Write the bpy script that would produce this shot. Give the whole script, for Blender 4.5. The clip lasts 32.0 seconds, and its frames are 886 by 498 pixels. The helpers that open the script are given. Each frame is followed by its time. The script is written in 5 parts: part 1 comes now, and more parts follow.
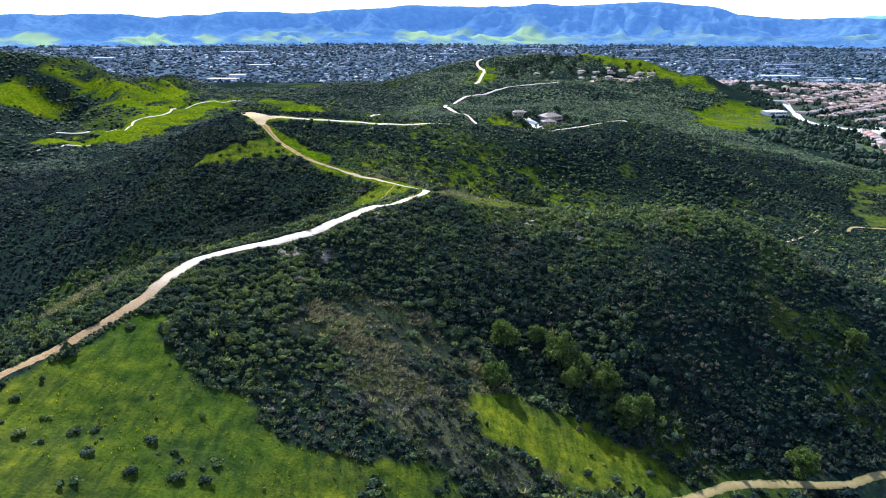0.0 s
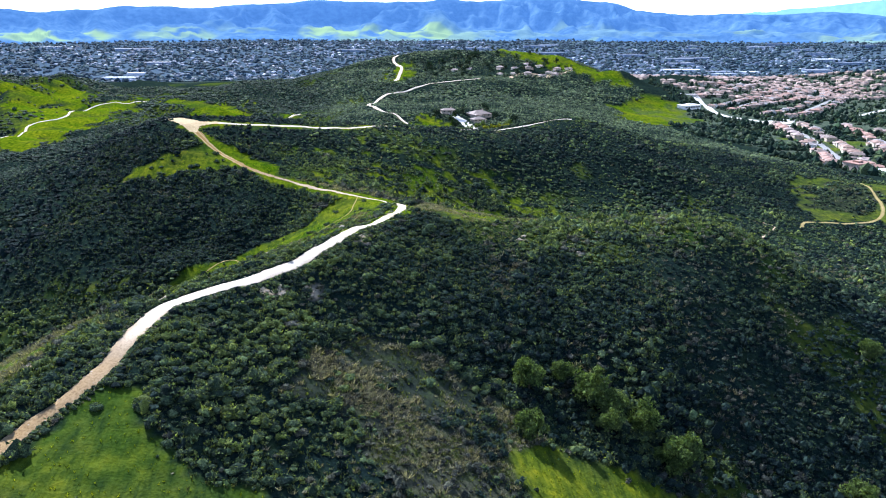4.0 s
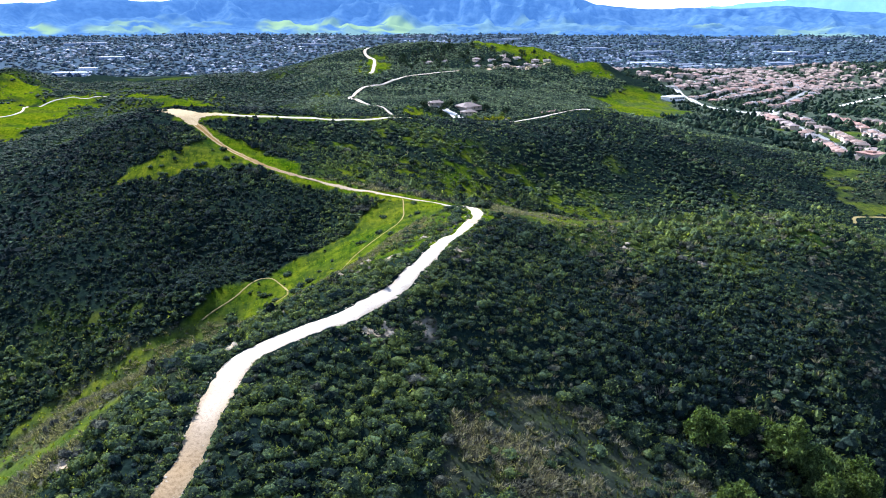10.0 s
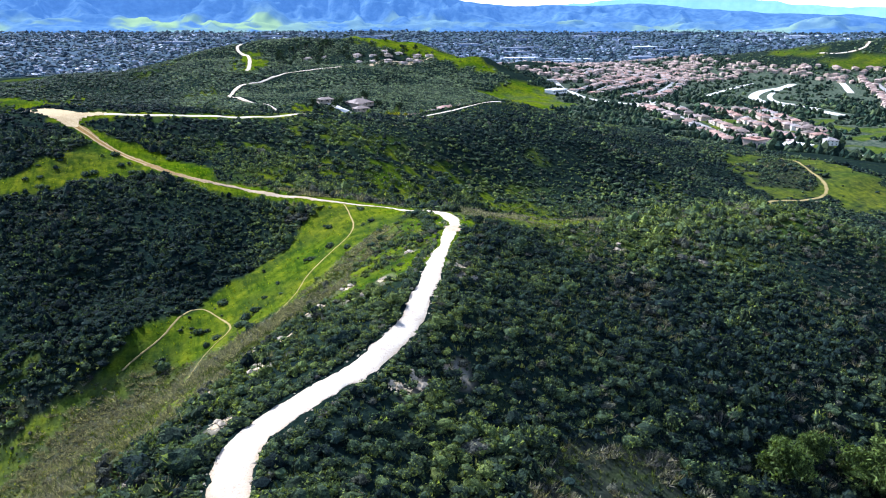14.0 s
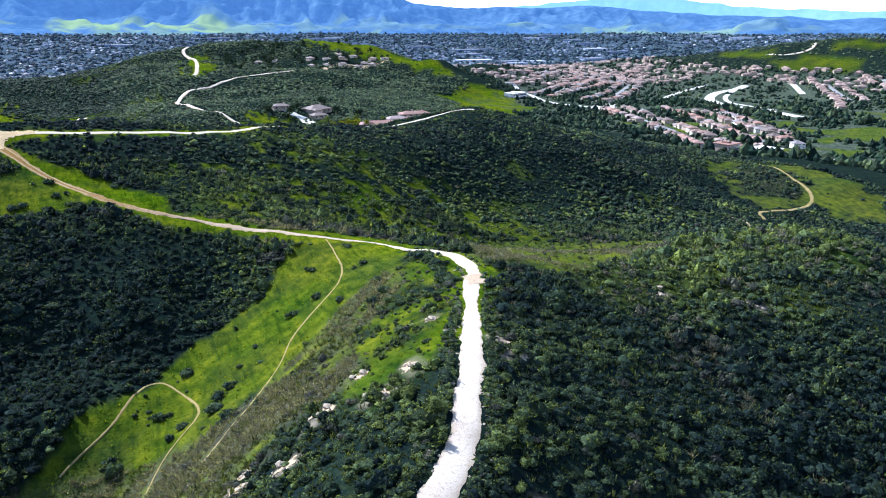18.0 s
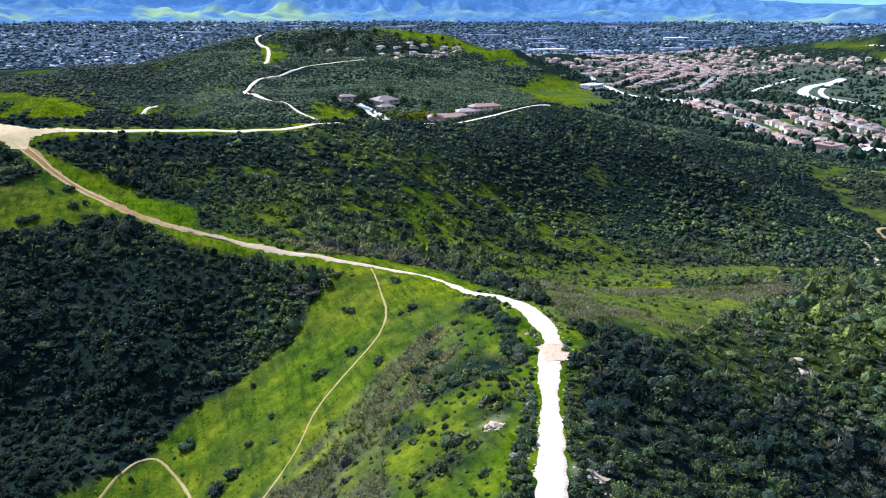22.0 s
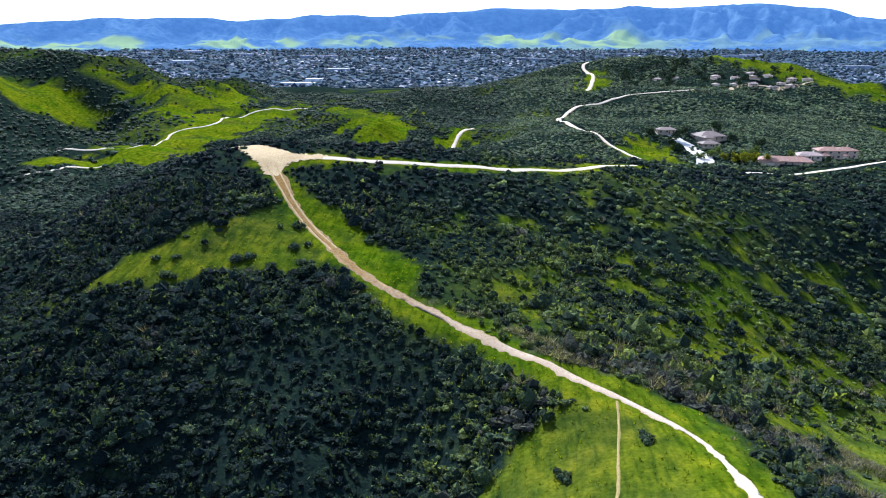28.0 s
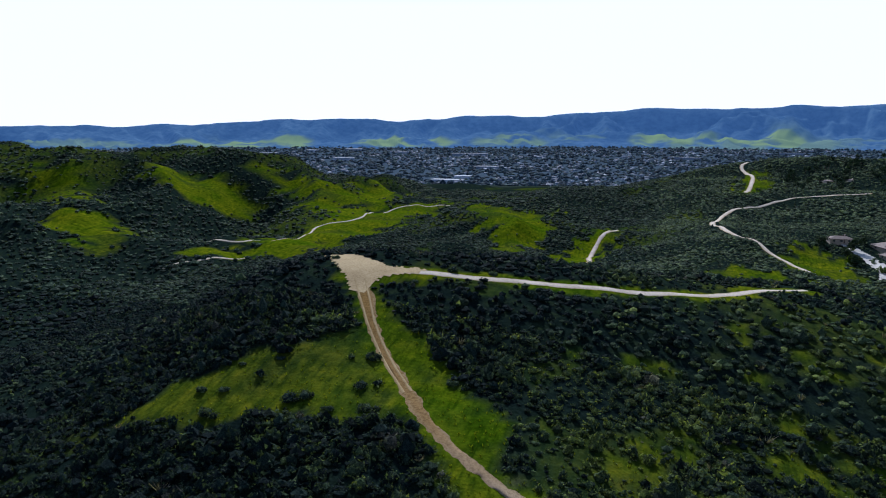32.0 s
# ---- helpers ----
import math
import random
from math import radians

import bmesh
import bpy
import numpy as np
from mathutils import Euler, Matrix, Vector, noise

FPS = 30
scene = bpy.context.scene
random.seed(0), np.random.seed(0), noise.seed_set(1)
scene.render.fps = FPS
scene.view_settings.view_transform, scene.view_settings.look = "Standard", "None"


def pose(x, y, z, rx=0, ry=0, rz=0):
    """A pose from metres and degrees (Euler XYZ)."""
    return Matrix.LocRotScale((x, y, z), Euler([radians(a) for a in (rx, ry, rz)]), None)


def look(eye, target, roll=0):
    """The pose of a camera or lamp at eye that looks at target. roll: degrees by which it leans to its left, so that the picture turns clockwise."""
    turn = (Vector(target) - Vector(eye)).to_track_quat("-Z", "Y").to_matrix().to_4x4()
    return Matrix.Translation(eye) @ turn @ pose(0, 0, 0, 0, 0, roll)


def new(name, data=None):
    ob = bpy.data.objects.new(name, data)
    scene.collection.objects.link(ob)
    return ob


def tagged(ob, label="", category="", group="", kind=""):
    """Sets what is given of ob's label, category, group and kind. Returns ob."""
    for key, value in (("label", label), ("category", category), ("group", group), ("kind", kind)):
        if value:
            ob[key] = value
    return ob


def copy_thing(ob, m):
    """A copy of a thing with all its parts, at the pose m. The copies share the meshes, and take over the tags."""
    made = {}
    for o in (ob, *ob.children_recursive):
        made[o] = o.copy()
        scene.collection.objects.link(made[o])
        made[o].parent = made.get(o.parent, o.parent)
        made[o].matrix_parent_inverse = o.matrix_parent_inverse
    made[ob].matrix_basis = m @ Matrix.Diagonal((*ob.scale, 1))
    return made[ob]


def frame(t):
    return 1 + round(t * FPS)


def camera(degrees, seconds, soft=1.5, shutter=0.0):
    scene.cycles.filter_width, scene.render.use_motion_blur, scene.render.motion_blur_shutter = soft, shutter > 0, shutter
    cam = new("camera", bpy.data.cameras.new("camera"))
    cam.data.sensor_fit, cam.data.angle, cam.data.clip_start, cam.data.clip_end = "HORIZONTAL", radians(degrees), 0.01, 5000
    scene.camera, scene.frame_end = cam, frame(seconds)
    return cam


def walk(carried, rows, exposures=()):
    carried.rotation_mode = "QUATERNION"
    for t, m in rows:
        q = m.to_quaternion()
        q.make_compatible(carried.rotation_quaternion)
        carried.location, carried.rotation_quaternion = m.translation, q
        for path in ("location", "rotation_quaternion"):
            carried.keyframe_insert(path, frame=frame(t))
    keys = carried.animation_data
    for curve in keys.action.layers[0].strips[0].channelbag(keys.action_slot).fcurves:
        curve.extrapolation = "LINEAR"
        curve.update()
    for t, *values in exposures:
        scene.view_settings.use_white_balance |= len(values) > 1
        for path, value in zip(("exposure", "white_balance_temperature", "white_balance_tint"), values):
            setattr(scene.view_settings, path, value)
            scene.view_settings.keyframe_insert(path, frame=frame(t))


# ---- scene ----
cam = camera(63.85, 32.0, 1.1)
PATH = [
    (0, (0.0, 0.0, 150.0), (0.001, 19.1, 144.069), 0),
    (0.5, (-2.76, 3.06, 150.05), (-2.349, 22.149, 144.103), 0),
    (1, (-5.52, 6.14, 150.08), (-4.696, 25.218, 144.118), 0),
    (1.5, (-8.2, 9.26, 150.08), (-6.971, 28.307, 144.103), 0),
    (2, (-10.78, 12.37, 150.08), (-9.145, 31.378, 144.079), 0),
    (2.5, (-13.27, 15.54, 150.11), (-11.24, 34.506, 144.097), 0),
    (3, (-15.78, 18.77, 150.2), (-13.388, 37.688, 144.176), 0),
    (3.5, (-18.23, 22.04, 150.27), (-15.77, 40.95, 144.229), 0),
    (4, (-20.62, 25.35, 150.2), (-18.157, 44.258, 144.159), 0),
    (4.5, (-22.94, 28.72, 150.0), (-20.529, 47.627, 143.956), 0),
    (5, (-25.21, 32.16, 149.67), (-22.865, 51.072, 143.611), 0),
    (5.5, (-27.42, 35.69, 149.19), (-25.144, 54.61, 143.119), 0),
    (6, (-29.57, 39.34, 148.56), (-27.347, 58.256, 142.472), 0),
    (6.5, (-31.65, 42.89, 147.87), (-29.482, 61.812, 141.769), 0),
    (7, (-33.71, 46.26, 147.23), (-31.606, 65.187, 141.121), 0),
    (7.5, (-35.77, 49.53, 146.58), (-33.713, 68.459, 140.458), 0),
    (8, (-37.81, 52.81, 145.88), (-35.422, 71.701, 139.753), 0),
    (8.5, (-39.99, 56.15, 145.19), (-37.128, 74.964, 139.053), 0),
    (9, (-42.21, 59.44, 144.47), (-39.1, 78.214, 138.326), 0),
    (9.5, (-44.44, 62.74, 143.78), (-41.102, 81.481, 137.629), 0),
    (10, (-46.48, 66.07, 143.1), (-42.905, 84.762, 136.941), 0),
    (10.5, (-48.31, 69.43, 142.31), (-43.996, 87.966, 136.152), 0),
    (11, (-50.2, 72.96, 141.44), (-44.95, 91.251, 135.29), 0),
    (11.5, (-52.05, 76.62, 140.51), (-46.062, 94.683, 134.361), 0),
    (12, (-53.8, 80.33, 139.61), (-47.295, 98.216, 133.45), 0),
    (12.5, (-55.5, 84.09, 138.77), (-48.64, 101.824, 132.591), 0),
    (13, (-57.13, 87.89, 138.36), (-50.236, 105.616, 132.157), 0),
    (13.5, (-58.65, 91.67, 138.25), (-51.79, 109.4, 132.049), 0),
    (14, (-60.09, 95.47, 138.27), (-53.268, 113.211, 132.055), 0),
    (14.5, (-61.35, 99.28, 138.31), (-54.585, 117.046, 132.084), 0),
    (15, (-62.16, 103.05, 138.37), (-55.356, 120.801, 132.142), 0),
    (15.5, (-62.56, 106.78, 138.43), (-55.642, 124.482, 132.213), 0),
    (16, (-62.6, 110.46, 138.5), (-55.507, 128.094, 132.283), 0),
    (16.5, (-62.33, 114.09, 138.55), (-55.017, 131.642, 132.338), 0),
    (17, (-61.8, 117.68, 138.57), (-54.241, 135.131, 132.364), 0),
    (17.5, (-60.96, 121.23, 138.56), (-53.174, 138.585, 132.372), 0),
    (18, (-59.94, 124.81, 138.57), (-51.904, 142.055, 132.401), 0),
    (18.5, (-58.72, 128.34, 138.57), (-50.58, 145.533, 132.411), 0),
    (19, (-57.38, 131.81, 138.54), (-49.222, 148.996, 132.378), 0),
    (19.5, (-55.89, 135.27, 138.46), (-47.752, 152.446, 132.235), 0),
    (20, (-54.3, 138.72, 138.38), (-46.187, 155.883, 132.079), 0),
    (20.5, (-52.68, 142.04, 138.34), (-44.605, 159.186, 131.957), 0),
    (21, (-51.09, 145.32, 138.29), (-43.11, 162.486, 131.83), 0),
    (21.5, (-49.51, 148.63, 138.15), (-42.058, 166.02, 131.683), 0),
    (22, (-47.91, 151.91, 137.96), (-41.654, 169.777, 131.507), 0),
    (22.5, (-46.24, 155.22, 137.75), (-40.952, 173.404, 131.299), 0),
    (23, (-44.56, 158.53, 137.53), (-40.024, 176.914, 131.09), 0),
    (23.5, (-42.92, 161.87, 137.31), (-39.12, 180.415, 130.861), 0),
    (24, (-41.34, 165.27, 137.07), (-38.282, 183.948, 130.619), 0),
    (24.5, (-39.88, 168.73, 136.84), (-37.556, 187.512, 130.372), 0),
    (25, (-38.51, 172.17, 136.55), (-36.895, 191.025, 130.072), 0),
    (25.5, (-37.23, 175.61, 136.29), (-36.219, 194.499, 129.784), 0),
    (26, (-36.04, 179.0, 136.1), (-35.651, 197.924, 129.624), 0),
    (26.5, (-34.95, 182.37, 135.97), (-35.184, 201.323, 129.583), 0),
    (27, (-33.96, 185.73, 135.9), (-34.812, 204.714, 129.656), 0),
    (27.5, (-33.06, 189.11, 135.87), (-34.527, 208.121, 129.836), 0),
    (28, (-32.25, 192.53, 135.89), (-34.324, 211.563, 130.117), 0),
    (28.5, (-31.58, 196.01, 135.9), (-34.241, 215.062, 130.414), 0),
    (29, (-31.0, 199.51, 135.94), (-34.238, 218.556, 130.764), 0),
    (29.5, (-30.41, 203.01, 135.97), (-34.228, 222.03, 131.116), 0),
    (30, (-29.93, 206.5, 136.02), (-34.295, 225.486, 131.488), 0),
    (30.5, (-29.52, 210.01, 136.04), (-34.404, 228.944, 131.838), 0),
    (31, (-29.26, 213.55, 136.08), (-34.594, 232.436, 132.21), 0),
    (31.5, (-29.14, 217.12, 136.14), (-34.883, 235.949, 132.605), 0),
    (32, (-29.08, 220.72, 136.22), (-35.216, 239.484, 133.025), 0),
]
walk(cam, [(t, look(eye, target, roll)) for t, eye, target, roll in PATH], [(0, 1.55, 5480, 15), (4, 1.68, 5450, 15), (13, 1.68, 5450, 15), (17, 1.44, 5380, 15), (24, 1.44, 5420, 15), (27.5, 1.48, 5480, 15), (28, 1.42, 5480, 15), (29, 0.86, 5480, 15), (30, 0.5, 5480, 15), (31, 0.26, 5480, 15), (32, 0.12, 5480, 15)])

# ---------------------------------------------------------------- light
SUN_AZ, SUN_EL = radians(-22), radians(38)      # ahead of the flight, to its left
world = bpy.data.worlds.new("sky")
scene.world = world
world.use_nodes = True
wn, wl = world.node_tree.nodes, world.node_tree.links
wn.clear()
sky = wn.new("ShaderNodeTexSky")
sky.sky_type, sky.sun_disc = "NISHITA", False
sky.sun_elevation, sky.sun_rotation = SUN_EL, SUN_AZ
sky.air_density, sky.dust_density, sky.ozone_density = 1.0, 0.3, 2.5
bg = wn.new("ShaderNodeBackground")
bg.inputs["Strength"].default_value = 0.088
out = wn.new("ShaderNodeOutputWorld")
# bright haze that whitens the sky towards the horizon, all the way round
place = wn.new("ShaderNodeTexCoord")
split = wn.new("ShaderNodeSeparateXYZ")
wl.new(place.outputs["Generated"], split.inputs[0])
haze = wn.new("ShaderNodeValToRGB")
haze.color_ramp.elements[0].position, haze.color_ramp.elements[0].color = 0.17, (0.95, 0.95, 0.95, 1)
haze.color_ramp.elements[1].position, haze.color_ramp.elements[1].color = 0.23, (0.05, 0.05, 0.05, 1)
wl.new(split.outputs[2], haze.inputs[0])
veil = wn.new("ShaderNodeMix")
veil.data_type = "RGBA"
wl.new(haze.outputs[0], veil.inputs[0])
wl.new(sky.outputs[0], veil.inputs[6])
veil.inputs[7].default_value = (11.2, 11.4, 11.7, 1)
wl.new(veil.outputs[2], bg.inputs[0])
wl.new(bg.outputs[0], out.inputs[0])
sun_data = bpy.data.lights.new("sun", "SUN")
sun_data.energy, sun_data.angle, sun_data.color = 5.0, radians(0.6), (1.0, 0.95, 0.86)
sun = new("sun", sun_data)
sun.matrix_world = look((0, 0, 0), (-math.sin(SUN_AZ) * math.cos(SUN_EL), -math.cos(SUN_AZ) * math.cos(SUN_EL), -math.sin(SUN_EL)))

# ---- relief begin
# The lie of the land: ridge lines, spurs, slopes and gullies (x, y, height)
RIDGE = [(-95, 20, 92), (-80, 75, 93), (-70, 105, 94), (-61, 127, 95), (-58, 145, 98), (-55, 157, 99), (-47, 165, 99.5),
         (-36, 173, 100), (-27, 187, 100.5), (-18, 203, 100), (-10, 219, 99), (-6, 230, 98), (-5, 243, 96), (-10, 258, 93.5),
         (-19, 270, 91.5), (-30, 283, 91.5), (-42, 295, 92.5), (-55, 306, 94.5), (-66, 317, 96.5), (-78, 329, 99.5),
         (-88, 342, 103.5), (-96, 354, 107.5), (-103, 364, 109), (-88, 368, 108.5), (-60, 378, 106)]
FAR_RIDGE = [(-35, 392, 102), (-8, 412, 98), (14, 435, 94), (38, 455, 90), (64, 466, 86.7), (95, 483, 87.8), (120, 484, 91.5),
             (150, 470, 85), (200, 455, 70), (248, 452, 60), (290, 440, 54), (315, 447, 52), (345, 455, 50)]
SLOPE = [(-62, 100, 92), (-27, 121, 85), (-9, 118, 80), (-20, 154, 88.5), (-29, 167, 95), (10, 158, 77), (15, 183, 87),
         (11, 193, 89.5), (28, 192, 86), (51, 181, 82.5), (76, 190, 81), (85, 206, 85), (28, 217, 91), (3, 216, 96.5),
         (38, 227, 91), (65, 224, 90), (85, 227, 91), (-14, 201, 97.5), (108, 232, 84), (51, 166, 76), (95, 175, 67)]
SLOPE_LEFT = [(-101, 285, 88.5), (-84, 279, 89.5), (-58, 266, 88), (-75, 234, 82), (-87, 298, 93), (-74, 260, 80.5),
              (-50, 269, 82), (-69, 281, 88.5), (-105, 299, 93.5), (-106, 329, 102), (-174, 371, 81), (-150, 330, 84),
              (-140, 300, 80), (-53, 243, 79.5), (-38, 226, 88), (-45, 207, 91), (-72, 155, 97), (-84, 160, 90),
              (-118, 262, 82), (-30, 250, 88.5), (-130, 395, 97), (-160, 420, 84), (-200, 330, 70)]
GULLY = [(41, 143, 65), (67, 145, 60), (60, 122, 55), (95, 120, 48), (30, 105, 62), (0, 80, 70), (130, 150, 46), (160, 210, 54),
         (156, 250, 60), (-72, 222, 74), (-88, 208, 68), (-110, 190, 60), (-150, 170, 50), (-200, 190, 46), (-170, 240, 56),
         (18, 285, 79), (52, 312, 66), (84, 292, 70), (87, 331, 63.5), (130, 320, 60), (180, 310, 55), (220, 300, 48)]
BOWL = [(59, 368, 70), (86, 373, 65), (145, 369, 62), (136, 408, 79), (-25, 345, 93), (0, 340, 87), (-53, 331, 98),
        (10, 360, 90), (20, 385, 92), (55, 400, 85), (225, 400, 53), (263, 367, 46.5), (301, 382, 53), (330, 330, 40), (280, 330, 43),
        (-20, 310, 88), (20, 318, 78), (100, 420, 82), (180, 420, 70)]
BEYOND = [(0, 812, 67), (11, 738, 64), (113, 768, 55), (80, 700, 56), (122, 640, 51), (20, 660, 58), (-40, 700, 52), (-72, 921, 45),
          (-76, 844, 50), (40, 560, 62), (-40, 480, 78), (110, 560, 60), (76, 1460, 93), (97, 1523, 95), (191, 1270, 74),
          (275, 1395, 105), (318, 1335, 101), (352, 1285, 94), (425, 1165, 80), (290, 1180, 66), (460, 1240, 55), (368, 971, 36), (198, 900, 58), (-54, 1247, 62), (-200, 1300, 55), (120, 1100, 62), (260, 1120, 62), (-150, 1000, 36)]
WEST = [(-680, 970, 110), (-560, 1100, 96), (-800, 800, 112), (-325, 763, 48), (-300, 940, 48), (-520, 830, 72), (-185, 835, 74),
        (-240, 845, 68), (-128, 835, 67), (-310, 800, 50), (-150, 700, 50), (-185, 765, 60), (-84, 675, 57), (-110, 760, 51), (-130, 490, 62), (-280, 600, 46), (-20, 800, 64), (-420, 560, 52), (-300, 420, 48), (-460, 330, 56), (-650, 560, 90),
        (-400, 1250, 48), (-250, 1500, 20), (-700, 1500, 40), (-560, 930, 86), (-480, 880, 64), (-620, 850, 72), (-600, 1120, 100), (-480, 1050, 74), (-620, 1320, 80), (-535, 1470, 56), (-520, 985, 66), (-440, 1180, 56), (-800, 900, 116), (-900, 400, 95), (-260, 840, 46)]
EAST_HILLS = [(1375, 1200, 97), (1500, 1000, 95), (1250, 1350, 66), (1600, 1300, 100), (1150, 1050, 32), (1290, 1600, 54), (1150, 1620, 42),
              (640, 1440, 52), (560, 1390, 44), (740, 1400, 38), (1050, 1750, 22), (1000, 1450, 22), (1450, 700, 60), (1700, 1600, 60)]
PLAIN = [(386, 528, 37), (551, 1108, 23), (450, 420, 36), (700, 700, 27), (900, 1300, 22), (700, 1700, 22), (500, 1500, 30),
         (600, 300, 38), (1150, 850, 32), (0, 2000, 10), (-800, 2100, 5), (600, 2300, 12), (1300, 1900, 25), (450, 800, 31),
         (400, 150, 34), (200, 60, 40), (0, -60, 60), (-200, 60, 55), (-500, 0, 60), (300, -200, 40), (-300, -300, 70)]
LAND = np.array(RIDGE + FAR_RIDGE + SLOPE + SLOPE_LEFT + GULLY + BOWL + BEYOND + WEST + EAST_HILLS + PLAIN, float)


def kernel(a, b):
    d = (a[..., None, 0] - b[:, 0]) ** 2 + (a[..., None, 1] - b[:, 1]) ** 2
    return np.sqrt(d + 64.0)


def spread(points):
    """Weights of a smooth surface through the lines of the land."""
    n = len(points)
    m = np.zeros((n + 3, n + 3))
    m[:n, :n] = kernel(points[:, :2], points) + np.eye(n) * -1.0
    m[:n, n], m[:n, n + 1:] = 1, points[:, :2] / 1000
    m[n, :n], m[n + 1:, :n] = 1, points[:, :2].T / 1000
    return np.linalg.solve(m, np.r_[points[:, 2], 0, 0, 0])


WEIGHTS = spread(LAND)


def lattice(ix, iy, seed):
    n = (ix * 374761393 + iy * 668265263 + seed * 1442695041) & 0x7FFFFFFF
    n = ((n ^ (n >> 13)) * 1274126177) & 0x7FFFFFFF
    return ((n ^ (n >> 16)) & 0xFFFF) / 32767.5 - 1.0


def value_noise(x, y, seed=0):
    x0, y0 = np.floor(x).astype(np.int64), np.floor(y).astype(np.int64)
    u, v = x - x0, y - y0
    u, v = u * u * (3 - 2 * u), v * v * (3 - 2 * v)
    a, b = lattice(x0, y0, seed), lattice(x0 + 1, y0, seed)
    c, d = lattice(x0, y0 + 1, seed), lattice(x0 + 1, y0 + 1, seed)
    return (a * (1 - u) + b * u) * (1 - v) + (c * (1 - u) + d * u) * v


def fbm(x, y, seed=0, octaves=4):
    total, amp = 0, 1.0
    for o in range(octaves):
        total = total + amp * value_noise(x * 2 ** o, y * 2 ** o, seed + o)
        amp *= 0.5
    return total


def smooth(a, b, v):
    t = np.clip((v - a) / (b - a), 0, 1)
    return t * t * (3 - 2 * t)


def relief(x, y):
    """Height of the land at arrays x, y."""
    p = np.stack([x, y], -1)
    n = len(LAND)
    base = np.empty(x.shape)
    for k in range(len(p)):
        base[k] = kernel(p[k], LAND) @ WEIGHTS[:n] + WEIGHTS[n] + p[k] / 1000 @ WEIGHTS[n + 1:]
    r = np.hypot(x, y - 150)
    valley = 2 + 66 * smooth(2300, 4200, r) + 3 * fbm(x / 500, y / 500, 40, 2)
    far = smooth(1750, 2350, r)
    z = base * (1 - far) + valley * far
    mid = smooth(250, 700, r) * (1 - smooth(1600, 2100, r))
    high = smooth(42, 60, z)
    rough = fbm(x / 90, y / 90, 3, 4)
    z = z + mid * high * (7 * rough - 5 * np.abs(fbm(x / 150, y / 150, 9, 3)))
    west = smooth(330, 460, -x) * smooth(700, 800, y) * (1 - smooth(1500, 1900, r))
    z = z + west * (12 - 38 * np.abs(fbm((x + 0.7 * y) / 150, (y - 0.7 * x) / 420, 17, 3)) - 4 * np.abs(fbm((x - 0.4 * y) / 60, (y + 0.4 * x) / 110, 27, 2)))
    hollow = smooth(20, 80, -x) * smooth(520, 620, y) * (1 - smooth(1400, 1600, y)) * (1 - west)
    z = z - hollow * 9 * np.abs(fbm((x + 0.5 * y) / 70, (y - 0.5 * x) / 140, 37, 3))
    return z + 0.7 * fbm(x / 22, y / 22, 5, 3) * (1 - smooth(600, 1200, r))


def axis(lo, hi, centre, near, step, growth):
    """Grid lines that stand close together about the centre and widen outwards."""
    side = [0.0]
    s = step
    while side[-1] < max(hi - centre, centre - lo):
        if side[-1] > near:
            s *= growth
        side.append(side[-1] + s)
    side = np.array(side)
    line = np.r_[centre - side[:0:-1], centre + side]
    return np.clip(line[(line >= lo - s) & (line <= hi + s)], lo, hi)


GX = np.unique(axis(-4700, 4700, 0, 160, 2.1, 1.027))
GY = np.unique(axis(-1800, 4800, 235, 180, 2.1, 1.025))
GRID = relief(*np.meshgrid(GX, GY))


def ground_at(x, y):
    """Height of the ground sheet itself at x, y (numbers or arrays)."""
    x, y = np.asarray(x, float), np.asarray(y, float)
    i = np.clip(np.searchsorted(GX, x) - 1, 0, len(GX) - 2)
    j = np.clip(np.searchsorted(GY, y) - 1, 0, len(GY) - 2)
    u, v = (x - GX[i]) / (GX[i + 1] - GX[i]), (y - GY[j]) / (GY[j + 1] - GY[j])
    return (GRID[j, i] * (1 - u) + GRID[j, i + 1] * u) * (1 - v) + (GRID[j + 1, i] * (1 - u) + GRID[j + 1, i + 1] * u) * v
# ---- relief end


# ---------------------------------------------------------------- materials
def node_material(name):
    m = bpy.data.materials.new(name)
    m.use_nodes = True
    t = m.node_tree
    b = t.nodes["Principled BSDF"]
    return m, t, b


def add(t, kind, **inputs):
    n = t.nodes.new(kind)
    for key, value in inputs.items():
        n.inputs[key.replace("_", " ")].default_value = value
    return n


def noise_node(t, scale, detail=4.0, rough=0.55, coords=None):
    n = add(t, "ShaderNodeTexNoise", Scale=scale, Detail=detail, Roughness=rough)
    t.links.new(coords or add(t, "ShaderNodeTexCoord").outputs["Object"], n.inputs["Vector"])
    return n


def ramp(t, source, stops):
    r = t.nodes.new("ShaderNodeValToRGB")
    els = r.color_ramp.elements
    while len(els) < len(stops):
        els.new(0.5)
    for e, (p, c) in zip(els, stops):
        e.position, e.color = p, (*c, 1)
    t.links.new(source, r.inputs[0])
    return r


def mix(t, a, b, fac, blend="MIX"):
    n = t.nodes.new("ShaderNodeMix")
    n.data_type, n.blend_type = "RGBA", blend
    for socket, value in ((n.inputs[0], fac), (n.inputs[6], a), (n.inputs[7], b)):
        if isinstance(value, (int, float)):
            socket.default_value = value
        elif isinstance(value, tuple):
            socket.default_value = (*value, 1)
        else:
            t.links.new(value, socket)
    return n.outputs[2]


def bump(t, b, height, strength, distance):
    n = add(t, "ShaderNodeBump", Strength=strength, Distance=distance)
    t.links.new(height, n.inputs["Height"])
    t.links.new(n.outputs[0], b.inputs["Normal"])
    return n


